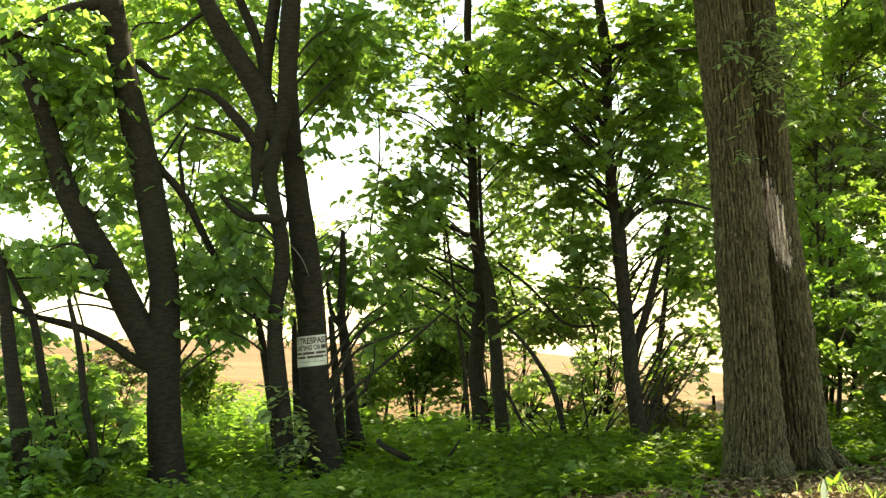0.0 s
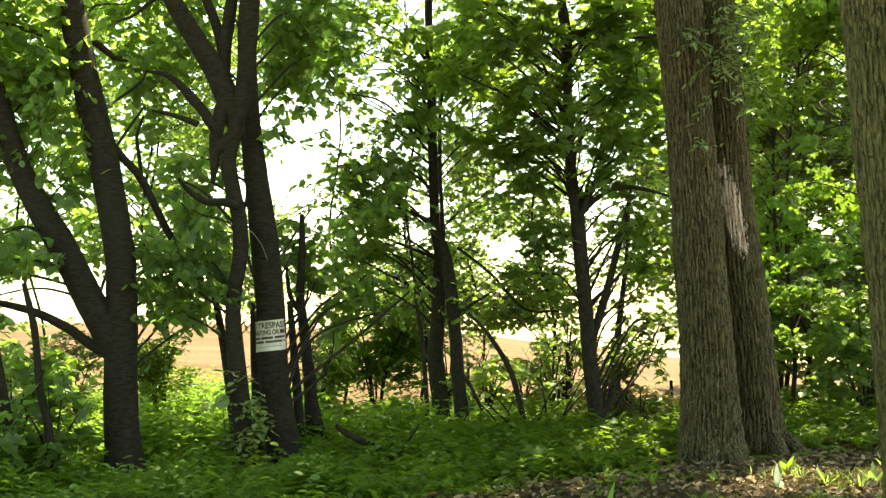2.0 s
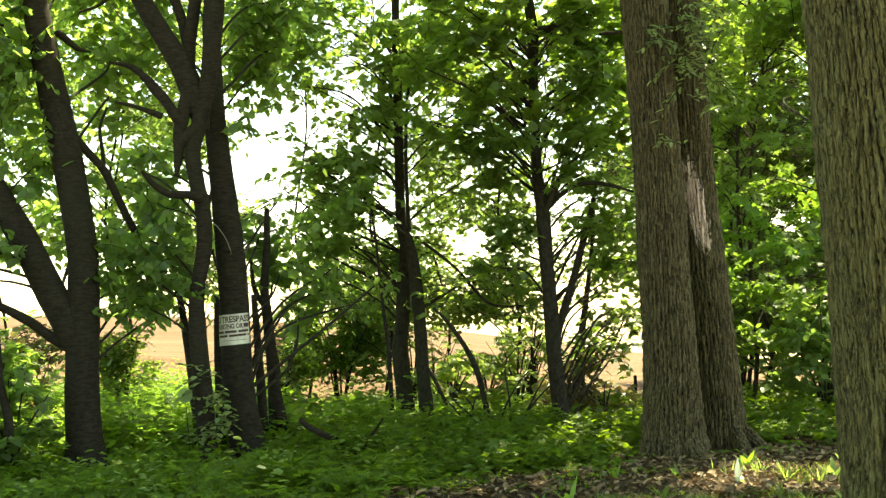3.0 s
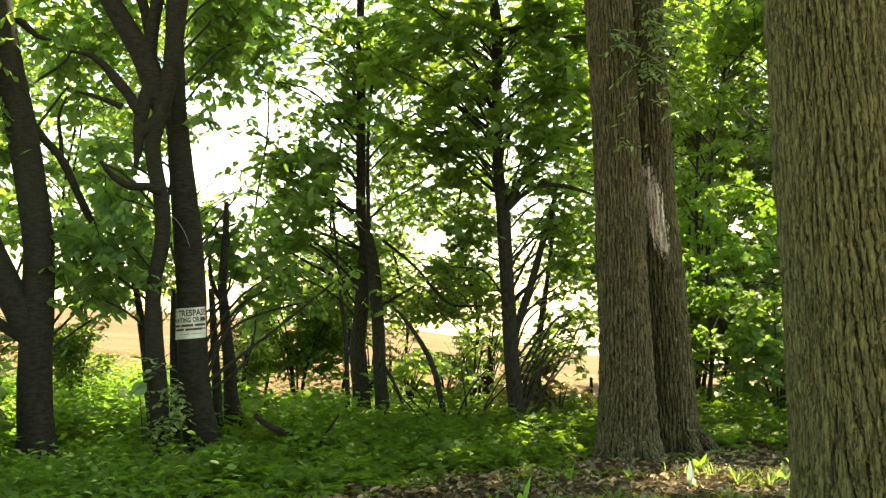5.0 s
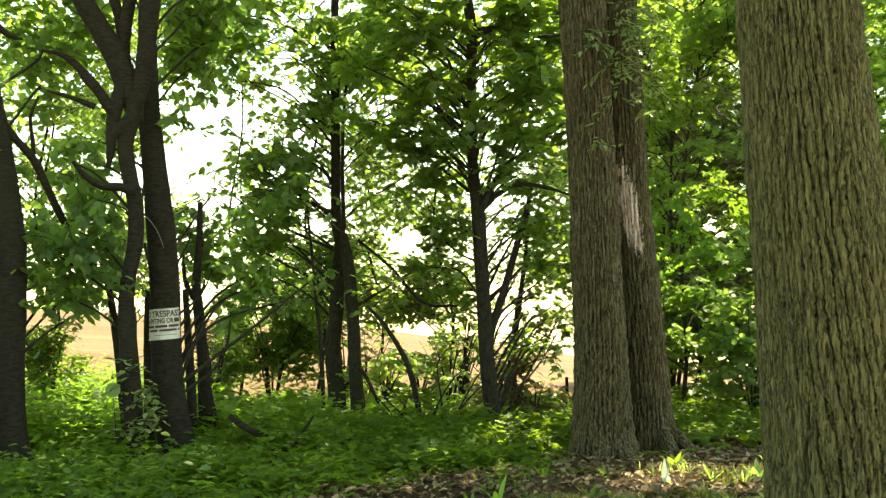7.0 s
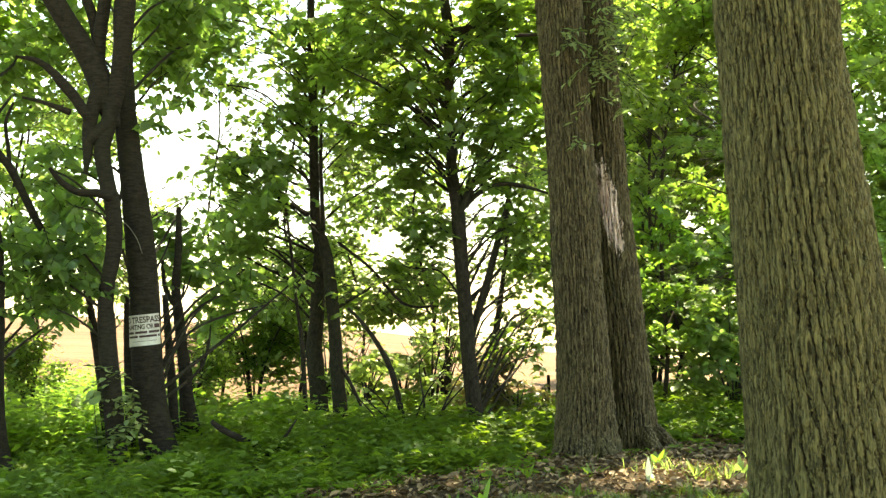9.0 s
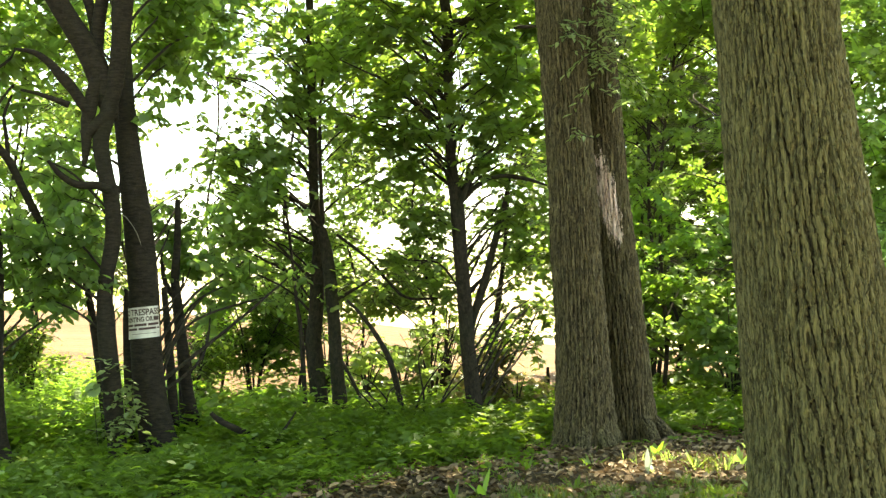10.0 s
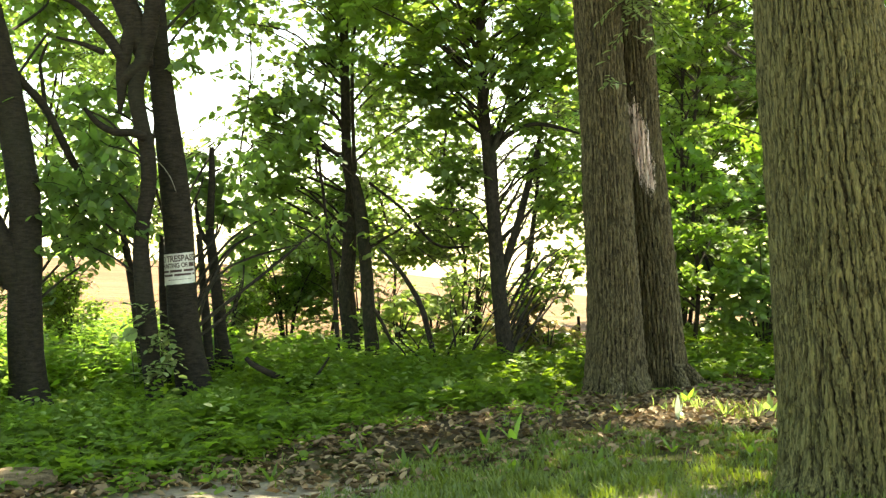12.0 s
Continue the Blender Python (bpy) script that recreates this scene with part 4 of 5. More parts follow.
# the old double tree
tree = thing("old_double_tree", (3.02, 11.0, 0), "old tree with two furrowed brown trunks joined at the foot", "tree")
me, f1 = tube([(2.75, 10.79, -0.28, 0.400), (2.75, 10.79, -0.07, 0.345), (2.75, 10.79, 0.07, 0.309), (2.75, 10.79, 0.32, 0.275), (2.75, 10.79, 0.73, 0.249),
    (2.74, 10.79, 1.24, 0.232), (2.72, 10.79, 1.75, 0.224), (2.71, 10.79, 2.27, 0.221), (2.69, 10.79, 2.79, 0.211),
    (2.67, 10.79, 3.32, 0.211), (2.65, 10.79, 3.85, 0.211), (2.62, 10.79, 4.38, 0.206), (2.62, 10.79, 5.02, 0.195),
    (2.58, 10.79, 6.53, 0.165)] + [(2.51, 10.79, 8.93, 0.112)], 240, near_step(0.013, 5.0), 0.05, (0.038, 0.036, 0.45), 0.5, 91.0)
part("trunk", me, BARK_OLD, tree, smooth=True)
me, f2 = tube([(3.33, 11.16, -0.28, 0.300), (3.31, 11.16, -0.10, 0.253), (3.31, 11.16, 0.01, 0.237), (3.30, 11.16, 0.27, 0.223), (3.28, 11.16, 0.69, 0.213),
    (3.24, 11.16, 1.22, 0.207), (3.20, 11.16, 1.75, 0.205), (3.16, 11.16, 2.29, 0.193), (3.13, 11.16, 2.82, 0.192),
    (3.10, 11.16, 3.37, 0.188), (3.07, 11.16, 3.91, 0.186), (3.05, 11.16, 4.47, 0.190), (3.03, 11.16, 5.13, 0.186),
    (3.10, 11.16, 6.70, 0.160)] + [(3.16, 11.25, 8.93, 0.112)], 230, near_step(0.013, 5.0), 0.05, (0.038, 0.036, 0.45), 0.5, 95.0)
# a patch of sunlight is painted into this trunk's bark colour
SUN_PATCHED = bark("sun_patch_bark", *OLD_TONES)
nt = SUN_PATCHED.node_tree
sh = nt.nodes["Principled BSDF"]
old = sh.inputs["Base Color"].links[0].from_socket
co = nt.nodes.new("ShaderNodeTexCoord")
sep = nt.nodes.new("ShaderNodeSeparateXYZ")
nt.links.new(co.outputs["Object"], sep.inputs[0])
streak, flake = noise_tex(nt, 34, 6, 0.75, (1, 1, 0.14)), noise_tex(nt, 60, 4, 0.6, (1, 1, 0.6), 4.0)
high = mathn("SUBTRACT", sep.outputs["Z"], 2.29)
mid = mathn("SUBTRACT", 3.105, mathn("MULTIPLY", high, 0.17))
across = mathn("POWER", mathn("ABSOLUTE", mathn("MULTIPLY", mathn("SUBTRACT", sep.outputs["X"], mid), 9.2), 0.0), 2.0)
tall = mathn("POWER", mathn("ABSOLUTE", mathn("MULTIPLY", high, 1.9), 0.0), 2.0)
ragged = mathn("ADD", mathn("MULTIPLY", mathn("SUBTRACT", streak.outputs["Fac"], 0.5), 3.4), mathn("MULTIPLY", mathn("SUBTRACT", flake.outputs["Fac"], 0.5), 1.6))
# bare masks the painted sun patch, with a ragged edge
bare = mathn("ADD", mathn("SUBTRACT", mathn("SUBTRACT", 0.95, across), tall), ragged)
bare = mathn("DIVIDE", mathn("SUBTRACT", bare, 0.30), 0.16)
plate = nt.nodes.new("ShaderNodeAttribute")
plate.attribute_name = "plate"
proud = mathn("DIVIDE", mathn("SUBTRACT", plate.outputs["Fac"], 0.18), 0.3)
# wood holds the sunlit bark tones of that patch
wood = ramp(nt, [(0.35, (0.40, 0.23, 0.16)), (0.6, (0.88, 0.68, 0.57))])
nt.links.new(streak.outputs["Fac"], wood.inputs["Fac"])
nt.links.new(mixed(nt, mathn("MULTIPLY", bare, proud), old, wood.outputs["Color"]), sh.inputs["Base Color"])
part("trunk", me, SUN_PATCHED, tree, "furrowed trunk with a pale patch of sunlight painted on", smooth=True)
stems = np.vstack([f1, f2])
# the second canopy layer is added out of view to shade the plants below
crown(tree, 97, canopy(rng, 3.2, 12.0, 6.4, 4.0, 48, 4.5) + canopy(rng, 1.9, 13.0, 6.2, 2.4, 22, 2.2), 0.18, LEAF_MAPLE, stems=stems, cover=0.72, per=9, reach=0.8, name="high_crown", feed=0.03)

for k, (az, reach, wide) in enumerate(((-1.9, 0.50, 0.075), (-2.7, 0.46, 0.065), (-1.2, 0.48, 0.07), (-1.3, 0.46, 0.06), (-0.5, 0.42, 0.055))):
    ox, oy = (2.76, 10.79) if k < 3 else (3.32, 11.16)
    ca, sa = math.cos(az), math.sin(az)
    pts = [(ox + 0.12 * ca, oy + 0.12 * sa, 0.26, wide * 1.0), (ox + 0.26 * ca, oy + 0.26 * sa, 0.12, wide * 1.1), (ox + 0.38 * ca, oy + 0.38 * sa, 0.0, wide), (ox + reach * ca, oy + reach * sa, -0.07, wide * 0.6), (ox + reach * 1.4 * ca, oy + reach * 1.4 * sa, -0.14, wide * 0.3)]
    part("root", tube(pts, 60, 0.02, 0.1, (0.034, 0.022, 0.3), seed=140.0 + k)[0], BARK_OLD, tree, smooth=True)

# the near tree
tree = thing("big_ash_tree", (3.05, 6.3, 0), "big near tree with deeply furrowed grey-brown bark", "tree")
me, g1 = tube([(3.11, 6.3, -0.12, 0.64)] + [(3.09, 6.30, 0.12, 0.560), (3.06, 6.30, 0.30, 0.503), (3.035, 6.30, 0.52, 0.467), (3.00, 6.30, 0.83, 0.440),
    (2.96, 6.30, 1.14, 0.418), (2.93, 6.30, 1.46, 0.398), (2.89, 6.30, 1.78, 0.377), (2.86, 6.30, 2.09, 0.365),
    (2.84, 6.30, 2.41, 0.350), (2.81, 6.30, 2.73, 0.335), (2.79, 6.30, 3.05, 0.327), (2.76, 6.30, 3.53, 0.308),
    (2.75, 6.30, 4.18, 0.285), (2.78, 6.30, 5.66, 0.240)] + [(2.85, 6.3, 7.5, 0.2), (3.0, 6.4, 9.5, 0.12)], 460, near_step(0.009, 3.5), 0.035, (0.046, 0.031, 0.60), 0.8, 101.0)
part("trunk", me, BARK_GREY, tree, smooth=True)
crown(tree, 102, canopy(rng, 2.6, 6.6, 6.6, 4.4, 46, 4.0), 0.18, LEAF_MAPLE, stems=g1, cover=0.46, per=9, reach=0.8, name="high_crown", feed=0.035)

# open sky and field between the crowns at the far edge: (x, z, width, height) at 16 m
OPEN_SKY = [(-1.42, 3.62, 0.36, 0.52), (-0.23, 4.62, 0.30, 0.26), (-0.94, 4.03, 0.24, 0.2), (-5.61, 3.07, 0.53, 0.24), (-4.86, 1.86, 0.84, 0.32), (1.33, 2.21, 0.26, 0.18), (3.44, 1.42, 0.28, 0.40), (-2.55, 3.3, 0.2, 0.25), (-3.34, 1.50, 0.92, 0.17), (-2.86, 0.91, 0.53, 0.57), (-1.38, 0.97, 0.19, 0.46), (1.20, 0.82, 0.62, 0.36), (3.35, 0.51, 0.34, 0.37), (-0.67, 0.45, 0.45, 0.25), (0.35, 0.6, 0.3, 0.3)]
# boughs of the far trees that close the view above the field
FAR_BOUGHS = [(-0.67, 16.2, 4.33, 0.46, 0.46, 0.8), (-0.89, 16.2, 3.43, 0.42, 0.46, 0.9), (-0.41, 16.2, 2.87, 0.54, 0.39, 1.2), (-1.11, 16.2, 2.58, 0.46, 0.31, 1.2), (1.31, 16.2, 3.04, 0.73, 0.35, 1.4), (0.94, 16.2, 3.60, 0.58, 0.31, 1.1), (0.59, 16.2, 2.68, 0.46, 0.31, 1.2), (1.98, 16.2, 2.55, 0.39, 0.39, 1.2), (3.23, 16.2, 2.74, 0.46, 0.54, 1.3), (2.89, 16.2, 2.05, 0.39, 0.39, 1.1), (3.43, 16.2, 2.03, 0.31, 0.31, 0.9)] + (
    tier(17, -1.7, 0.0, 16.2, 4.9, 5.55, 5, 0.44, 0.42, 0.8) + tier(18, 0.6, 1.85, 16.2, 4.4, 5.5, 5, 0.44, 0.44, 1.0) + tier(19, 3.2, 3.28, 16.2, 3.36, 4.4, 2, 0.46, 0.5, 1.1))


def in_open(x, y, z):
    u, w = x * 16 / y, 1.4 + (z - 1.4) * 16 / y
    return any(((u - a) / (c + (0.3 if b < 2 else 0.14))) ** 2 + ((w - b) / (d + 0.14)) ** 2 < 1 for a, b, c, d in OPEN_SKY)


# young maples that fill the wood to the side
for k, (x, y, lean, tall) in enumerate(((4.7, 14.6, 0.25, 6.2), (6.0, 13.6, -0.2, 6.0), (5.4, 16.5, 0.1, 7.0), (7.4, 15.5, -0.3, 7.0), (8.6, 18.0, 0.2, 7.5), (5.0, 18.5, 0.3, 7.5), (6.8, 19.5, -0.2, 8.0), (9.2, 15.2, 0.2, 7.5), (10.6, 17.5, 0.1, 8.0), (5.2, 20.5, 0.1, 8.5), (6.2, 22.0, 0.1, 9.0), (9.6, 21.0, 0.2, 9.0), (7.0, 24.5, 0.2, 9.0), (8.0, 23.5, 0.1, 9.0), (7.6, 17.4, 0.2, 8.0))):
    rk = np.random.default_rng(200 + k)
    tall = min(tall, 1.6 + 0.285 * y)
    tree = thing("young_maple", (x, y, 0), "young maple with level layers of green leaves", "tree", "young maples")
    me, st = tube([(x, y, float(ground_z(x, y)) - 0.2, 0.034), (x + lean * 0.3 + 0.12 * rk.normal(), y, 0.8, 0.028), (x + lean * 0.7 + 0.25 * rk.normal(), y, tall * 0.3, 0.025), (x + lean + 0.22 * rk.normal(), y, tall * 0.55, 0.02), (x + lean * 1.3 + 0.15 * rk.normal(), y, tall * 0.8, 0.016), (x + lean * 1.6, y, tall, 0.012)], 12, 0.12, 0.1, seed=110.0 + k)
    part("trunk", me, BARK_SLIM, tree, smooth=True)
    bl = []
    for lvl in np.arange(0.9 if k > 2 else 1.1, tall, 0.42):
        for _ in range(3 if k < 3 else 4):
            a, r = rk.random() * 6.28, 0.3 + 1.15 * math.sqrt(rk.random())
            p = (x + lean * lvl / tall + r * math.cos(a), y + r * math.sin(a), lvl + 0.25 * rk.random())
            if k < 3 or not in_open(*p):
                bl.append((*p, 0.55 + 0.35 * rk.random(), 0.14 + 0.14 * rk.random(), 0.85))
    # low boughs get lighter leaf colours to look lit, upper ones darker maple
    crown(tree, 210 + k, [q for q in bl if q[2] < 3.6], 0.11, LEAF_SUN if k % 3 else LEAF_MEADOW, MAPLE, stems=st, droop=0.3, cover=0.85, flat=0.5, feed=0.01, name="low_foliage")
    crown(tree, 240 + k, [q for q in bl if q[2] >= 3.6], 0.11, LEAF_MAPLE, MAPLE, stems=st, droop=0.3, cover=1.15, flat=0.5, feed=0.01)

# trees along the far edge of the wood
EDGE_TREES = ((-6.4, 14.6), (-4.9, 15.4), (-3.4, 16.2), (-2.0, 15.6), (-1.0, 17.4), (0.1, 16.4), (1.0, 18.0), (1.9, 16.6), (2.6, 17.6), (4.5, 16.4), (-5.6, 18.0), (-3.2, 15.0), (-2.7, 18.2))
for k, (x, y) in enumerate(EDGE_TREES):
    rk = np.random.default_rng(230 + k)
    tree = thing("edge_tree", (x, y, -0.2), "small tree at the sunny edge of the wood", "tree", "edge trees")
    me, st = tube([(x, y, float(ground_z(x, y)) - 0.2, 0.024), (x + 0.18, y, 1.2, 0.020), (x - 0.08, y, 2.6, 0.017), (x + 0.12, y, 4.2, 0.013), (x, y, 6.0, 0.008)], 10, 0.12, 0.1, seed=130.0 + k)
    part("trunk", me, BARK_SLIM, tree, smooth=True)
    bl = []
    for j in range(50):
        a, r, z = rk.random() * 6.28, 1.25 * math.sqrt(rk.random()), 0.7 + 5.5 * rk.random()
        if j > 43:
            z = 1.5 + 0.35 * (z - 0.7)
        p = (x + r * math.cos(a), y + r * math.sin(a) * 0.8, z)
        if not in_open(*p):
            full = 0.12 if z < 1.4 else (0.62 if z < 3.4 else 0.75)
            if x < -2.8 and 1.4 < z < 4.0:
                full *= 0.4
            elif 0.8 < x < 2.6 and 1.4 < z < 2.7:
                full *= 1.5
            elif 2.6 < x < 4.0 and 1.4 < z < 2.9:
                full *= 0.5
            bl.append((*p, 0.45 + 0.35 * rk.random(), 0.2 + 0.22 * rk.random(), full))
    bl += [q for q in FAR_BOUGHS if min(EDGE_TREES, key=lambda e: abs(e[0] - q[0]) + 0.3 * abs(e[1] - q[1])) == (x, y)]
    # sunlit leaf tones for x < 1.5, darker maple tones to dim the rest
    crown(tree, 230 + k, bl, 0.085, LEAF_SUN if x < 1.5 else LEAF_MAPLE, stems=st, droop=0.45, flat=0.6, cover=0.86, feed=0.008)


# added unseen trees behind the viewer: crowns meet overhead and cut the frontal light
for k, (x, y) in enumerate(((-7.5, -4.5), (-3.2, -6.0), (1.0, -5.0), (5.0, -8.5), (-11.0, 0.5))):
    rk = np.random.default_rng(270 + k)
    tree = thing("unseen_shade_tree", (x, y, 0), "large leafy tree added out of view to shade the wood", "tree", "roadside trees")
    me, st = tube([(x, y, -0.3, 0.30), (x + 0.1, y, 2.5, 0.24), (x, y + 0.3, 6.0, 0.17), (x, y + 0.6, 10.0, 0.06)], 16, 0.25, 0.08, seed=170.0 + k)
    part("trunk", me, BARK_OLD, tree, smooth=True)
    bl = canopy(rk, x, y, 0.8, 2.4, 34, 5.0) + canopy(rk, x * 0.9, y + 2.0, 5.5, 4.0, 40, 5.5)
    crown(tree, 280 + k, bl, 0.26, LEAF_OVAL, stems=st, cover=0.24, per=9, reach=1.0, feed=0.02)

# a tall maple added beside the wood, unseen, its crown shading the young ones
tree = thing("unseen_shade_maple", (10.6, 15.5, 0), "tall maple added out of view to shade the young ones", "tree")
me, st = tube([(10.6, 15.5, -0.3, 0.26), (10.6, 15.5, 2.5, 0.21), (10.4, 15.6, 5.5, 0.16), (10.2, 15.8, 8.0, 0.11), (10.0, 16.0, 10.5, 0.05)], 18, 0.2, 0.08, flare=0.5, seed=190.0)
part("trunk", me, BARK_OLD, tree, smooth=True)
crown(tree, 191, canopy(np.random.default_rng(191), 9.6, 17.0, 6.6, 4.0, 46, 4.0), 0.18, LEAF_MAPLE, stems=st, cover=0.55, per=9, reach=0.8, feed=0.03)

# ---- bushes ----
def bush(k, x, y, wide, high, mat, size, label, shape=OVAL, full=1.3, low=0.25):
    rk = np.random.default_rng(300 + k)
    z0 = float(ground_z(x, y))
    ob = thing("bush", (x, y, z0), label, "bush", "bushes at the wood's edge")
    for s in range(7):
        a, r = rk.random() * 6.28, wide * (0.3 + 0.6 * rk.random())
        me, _ = tube([(x, y, z0 - 0.1, 0.018), (x + r * 0.3 * math.cos(a), y + r * 0.3 * math.sin(a), z0 + high * 0.4, 0.012), (x + r * math.cos(a), y + r * math.sin(a), z0 + high * (0.7 + 0.25 * rk.random()), 0.004)], 6, 0.1, 0.1, seed=s)
        part("stem", me, BARK_SLIM, ob, smooth=True)
    bl = []
    for _ in range(16):
        a, r, h = rk.random() * 6.28, wide * math.sqrt(rk.random()), low + (1 - low) * rk.random()
        r *= math.sqrt(max(0.15, 1 - (h - 0.55) ** 2 * 3))
        bl.append((x + r * math.cos(a), y + r * math.sin(a), z0 + high * h, wide * 0.34, high * 0.16, full * 0.95))
    crown(ob, 320 + k, bl, size, mat, shape, droop=0.2, cover=1.0, per=13, reach=0.35, name="foliage")


bush(0, -0.45, 16.8, 1.1, 2.35, LEAF_MEADOW, 0.055, "dense rounded bush with small green leaves", full=2.1, low=0.30)
bush(1, 1.85, 15.2, 0.50, 1.25, LEAF_BRIGHT, 0.085, "airy yellow-green bush in the sun", full=0.5)
bush(2, -3.75, 13.2, 0.50, 1.25, LEAF_RED, 0.085, "loose bush with reddish-brown leaves")
bush(3, -2.95, 14.3, 0.32, 1.30, LEAF_BUSH, 0.06, "narrow small-leaved bush beside the field")
bush(4, 2.38, 14.4, 0.36, 1.0, LEAF_RED, 0.085, "bush with reddish-olive leaves by the old tree", full=0.5)
bush(5, 1.05, 15.6, 0.45, 1.0, LEAF_BRIGHT, 0.10, "light green bush behind the slender trees", full=0.45)
bush(6, -1.15, 15.6, 0.35, 1.25, LEAF_BUSH, 0.065, "small-leaved bush behind the broken stem", full=0.55)
bush(7, -4.6, 12.0, 0.70, 1.5, LEAF_OVAL, 0.095, "leafy green bush among the saplings", full=0.9)
bush(23, 2.75, 14.1, 0.42, 0.55, LEAF_RED, 0.08, "low bush with reddish-olive leaves by the old tree", full=0.6)
bush(12, -3.7, 11.3, 0.55, 1.25, LEAF_OVAL, 0.09, "leafy green bush around thin saplings", full=1.0)
bush(13, -4.4, 10.7, 0.45, 1.1, LEAF_OVAL, 0.09, "leafy green bush around thin saplings", full=0.9)
bush(21, -3.16, 10.7, 0.42, 0.95, LEAF_OVAL, 0.10, "leafy green bush around thin saplings", full=0.9)
bush(22, -3.55, 10.2, 0.40, 0.75, LEAF_OVAL, 0.10, "leafy green bush around thin saplings", full=0.9)
bush(14, 0.9, 17.6, 0.55, 1.3, LEAF_BRIGHT, 0.08, "airy light green bush at the field's edge", full=0.28)
bush(15, 2.3, 17.2, 0.50, 1.2, LEAF_BRIGHT, 0.08, "airy light green bush at the field's edge", full=0.28)
# sunlit leaf tones brighten the next two bushes, which stand in shade
bush(8, 5.5, 14.2, 0.9, 1.6, LEAF_SUN, 0.11, "leafy green bush in the shade of the wood")
bush(9, 7.2, 14.0, 0.9, 1.7, LEAF_SUN, 0.11, "leafy green bush in the shade of the wood")
bush(10, 4.5, 15.8, 0.7, 1.4, LEAF_SUN, 0.10, "light green bush deeper in the wood")
bush(16, 5.6, 17.6, 1.2, 2.5, LEAF_SUN, 0.10, "tall light green bush deep in the wood", full=0.9)
bush(17, 7.5, 18.4, 1.3, 2.6, LEAF_SUN, 0.10, "tall light green bush deep in the wood", full=0.9)
bush(18, 6.4, 20.3, 1.0, 2.2, LEAF_SUN, 0.10, "tall light green bush deep in the wood", full=0.9)
bush(19, 0.55, 16.0, 0.45, 1.55, LEAF_SUN, 0.085, "young light green maple bush at the field's edge", full=0.4)
bush(20, 2.15, 16.2, 0.55, 1.6, LEAF_SUN, 0.085, "young light green maple bush at the field's edge", full=0.4)
bush(11, 1.6, 16.6, 0.5, 0.9, LEAF_BRIGHT, 0.08, "low bright bush at the field's edge", full=0.8)

# bare brush
ob = thing("dead_shrub", (1.25, 12.9, 0), "tangle of thin dark bare branches", "shrub")
rk = np.random.default_rng(60)
for s in range(9):
    x0, a = 1.05 + 0.5 * rk.random(), rk.uniform(-0.9, 0.9)
    h = 0.5 + 0.5 * rk.random()
    pts = [(x0, 12.9, -0.05, 0.014), (x0 + 0.3 * a * h, 12.9 + 0.1 * rk.normal(), 0.4 * h, 0.011), (x0 + 0.75 * a * h, 12.9 + 0.2 * rk.normal(), 0.8 * h, 0.007), (x0 + (1.1 * a + 0.2 * rk.normal()) * h, 12.9, 1.05 * h, 0.003)]
    part("stem", tube(pts, 7, 0.04, 0.15, seed=s * 1.0)[0], BARK_DARK, ob, smooth=True)

# ---- undergrowth ----
rng = np.random.default_rng(77)


def wood_edge(x):
    """Where the undergrowth begins, by x."""
    return np.interp(x, [-6, -1.07, 0.14, 2.02, 2.6, 4.0, 6.0, 9.0], [7.0, 7.27, 8.95, 10.2, 11.3, 11.5, 10.9, 10.2])


def herbs(name, label, count, lo, hi, mat, size, tall, shape, per=9, seed=1, xr=(-6.5, 8.0)):
    rk = np.random.default_rng(seed)
    x = rk.uniform(*xr, count)
    e = wood_edge(x) + 0.35 * (vnoise(np.stack([x * 1.7, x * 0, x * 0 + seed], 1)) - 0.5)
    y = e + lo + (hi - lo) * rk.random(count)
    keep = (vnoise(np.stack([x * 1.4, y * 1.4, x * 0 + seed * 3.3], 1)) > 0.28) & (y < np.where(x > -1.1, 18.2, 21.5)) & ~((x < -1.5) & (y < 7.22))
    x, y, e = x[keep], y[keep], e[keep]
    n = len(x)
    h = tall * (0.45 + 0.75 * rk.random(n)) * np.clip(0.45 + (y - e) * 0.4, 0, 1) * (0.55 + 0.95 * vnoise(np.stack([x * 1.9, y * 1.3, x * 0 + seed * 1.7], 1)))
    for tx, ty in ((-2.6, 11.0), (-1.3, 11.5), (-1.55, 11.2), (0.6, 14.4), (2.15, 13.4), (2.2, 13.5)):
        h = h * np.clip((np.hypot(x - tx, y - ty + 0.25) - 0.2) / 0.5, 0.25, 1)
    h = h * np.where((x > 2.4) & (y > 14.5), 0.45, 1.0) * np.where((x > -1.1) & (x <= 2.4) & (y > 13.2), np.clip(1.0 - (y - 13.2) * 0.6, 0.42, 1), 1.0)
    z = ground_z(x, y)
    root = np.stack([x, y, z], 1)
    bend = rk.normal(0, 0.18, (n, 2)) * h[:, None]
    t = 0.35 + 0.65 * (np.arange(per) + 0.5) / per
    pos = root[:, None] + np.stack([bend[:, :1] * t ** 2, bend[:, 1:] * t ** 2, h[:, None] * t], -1)
    az = rk.random((n, 1)) * 6.28 + np.arange(per)[None] * 2.4
    way = np.stack([np.cos(az), np.sin(az), 0.15 + rk.normal(0, 0.25, (n, per))], -1)
    pos = pos + way * 0.03
    up = np.array([0, 0, 1.0]) + rk.normal(0, 0.3, (n, per, 3))
    sz = size * (0.6 + 0.7 * rk.random((n, per))) * (1.1 - 0.35 * t)[None]
    ob = part(name, leaves_mesh(name, shape, pos.reshape(-1, 3), way.reshape(-1, 3), up.reshape(-1, 3), sz.ravel()), mat, None)
    tagged(ob, label, "undergrowth", kind="stuff")


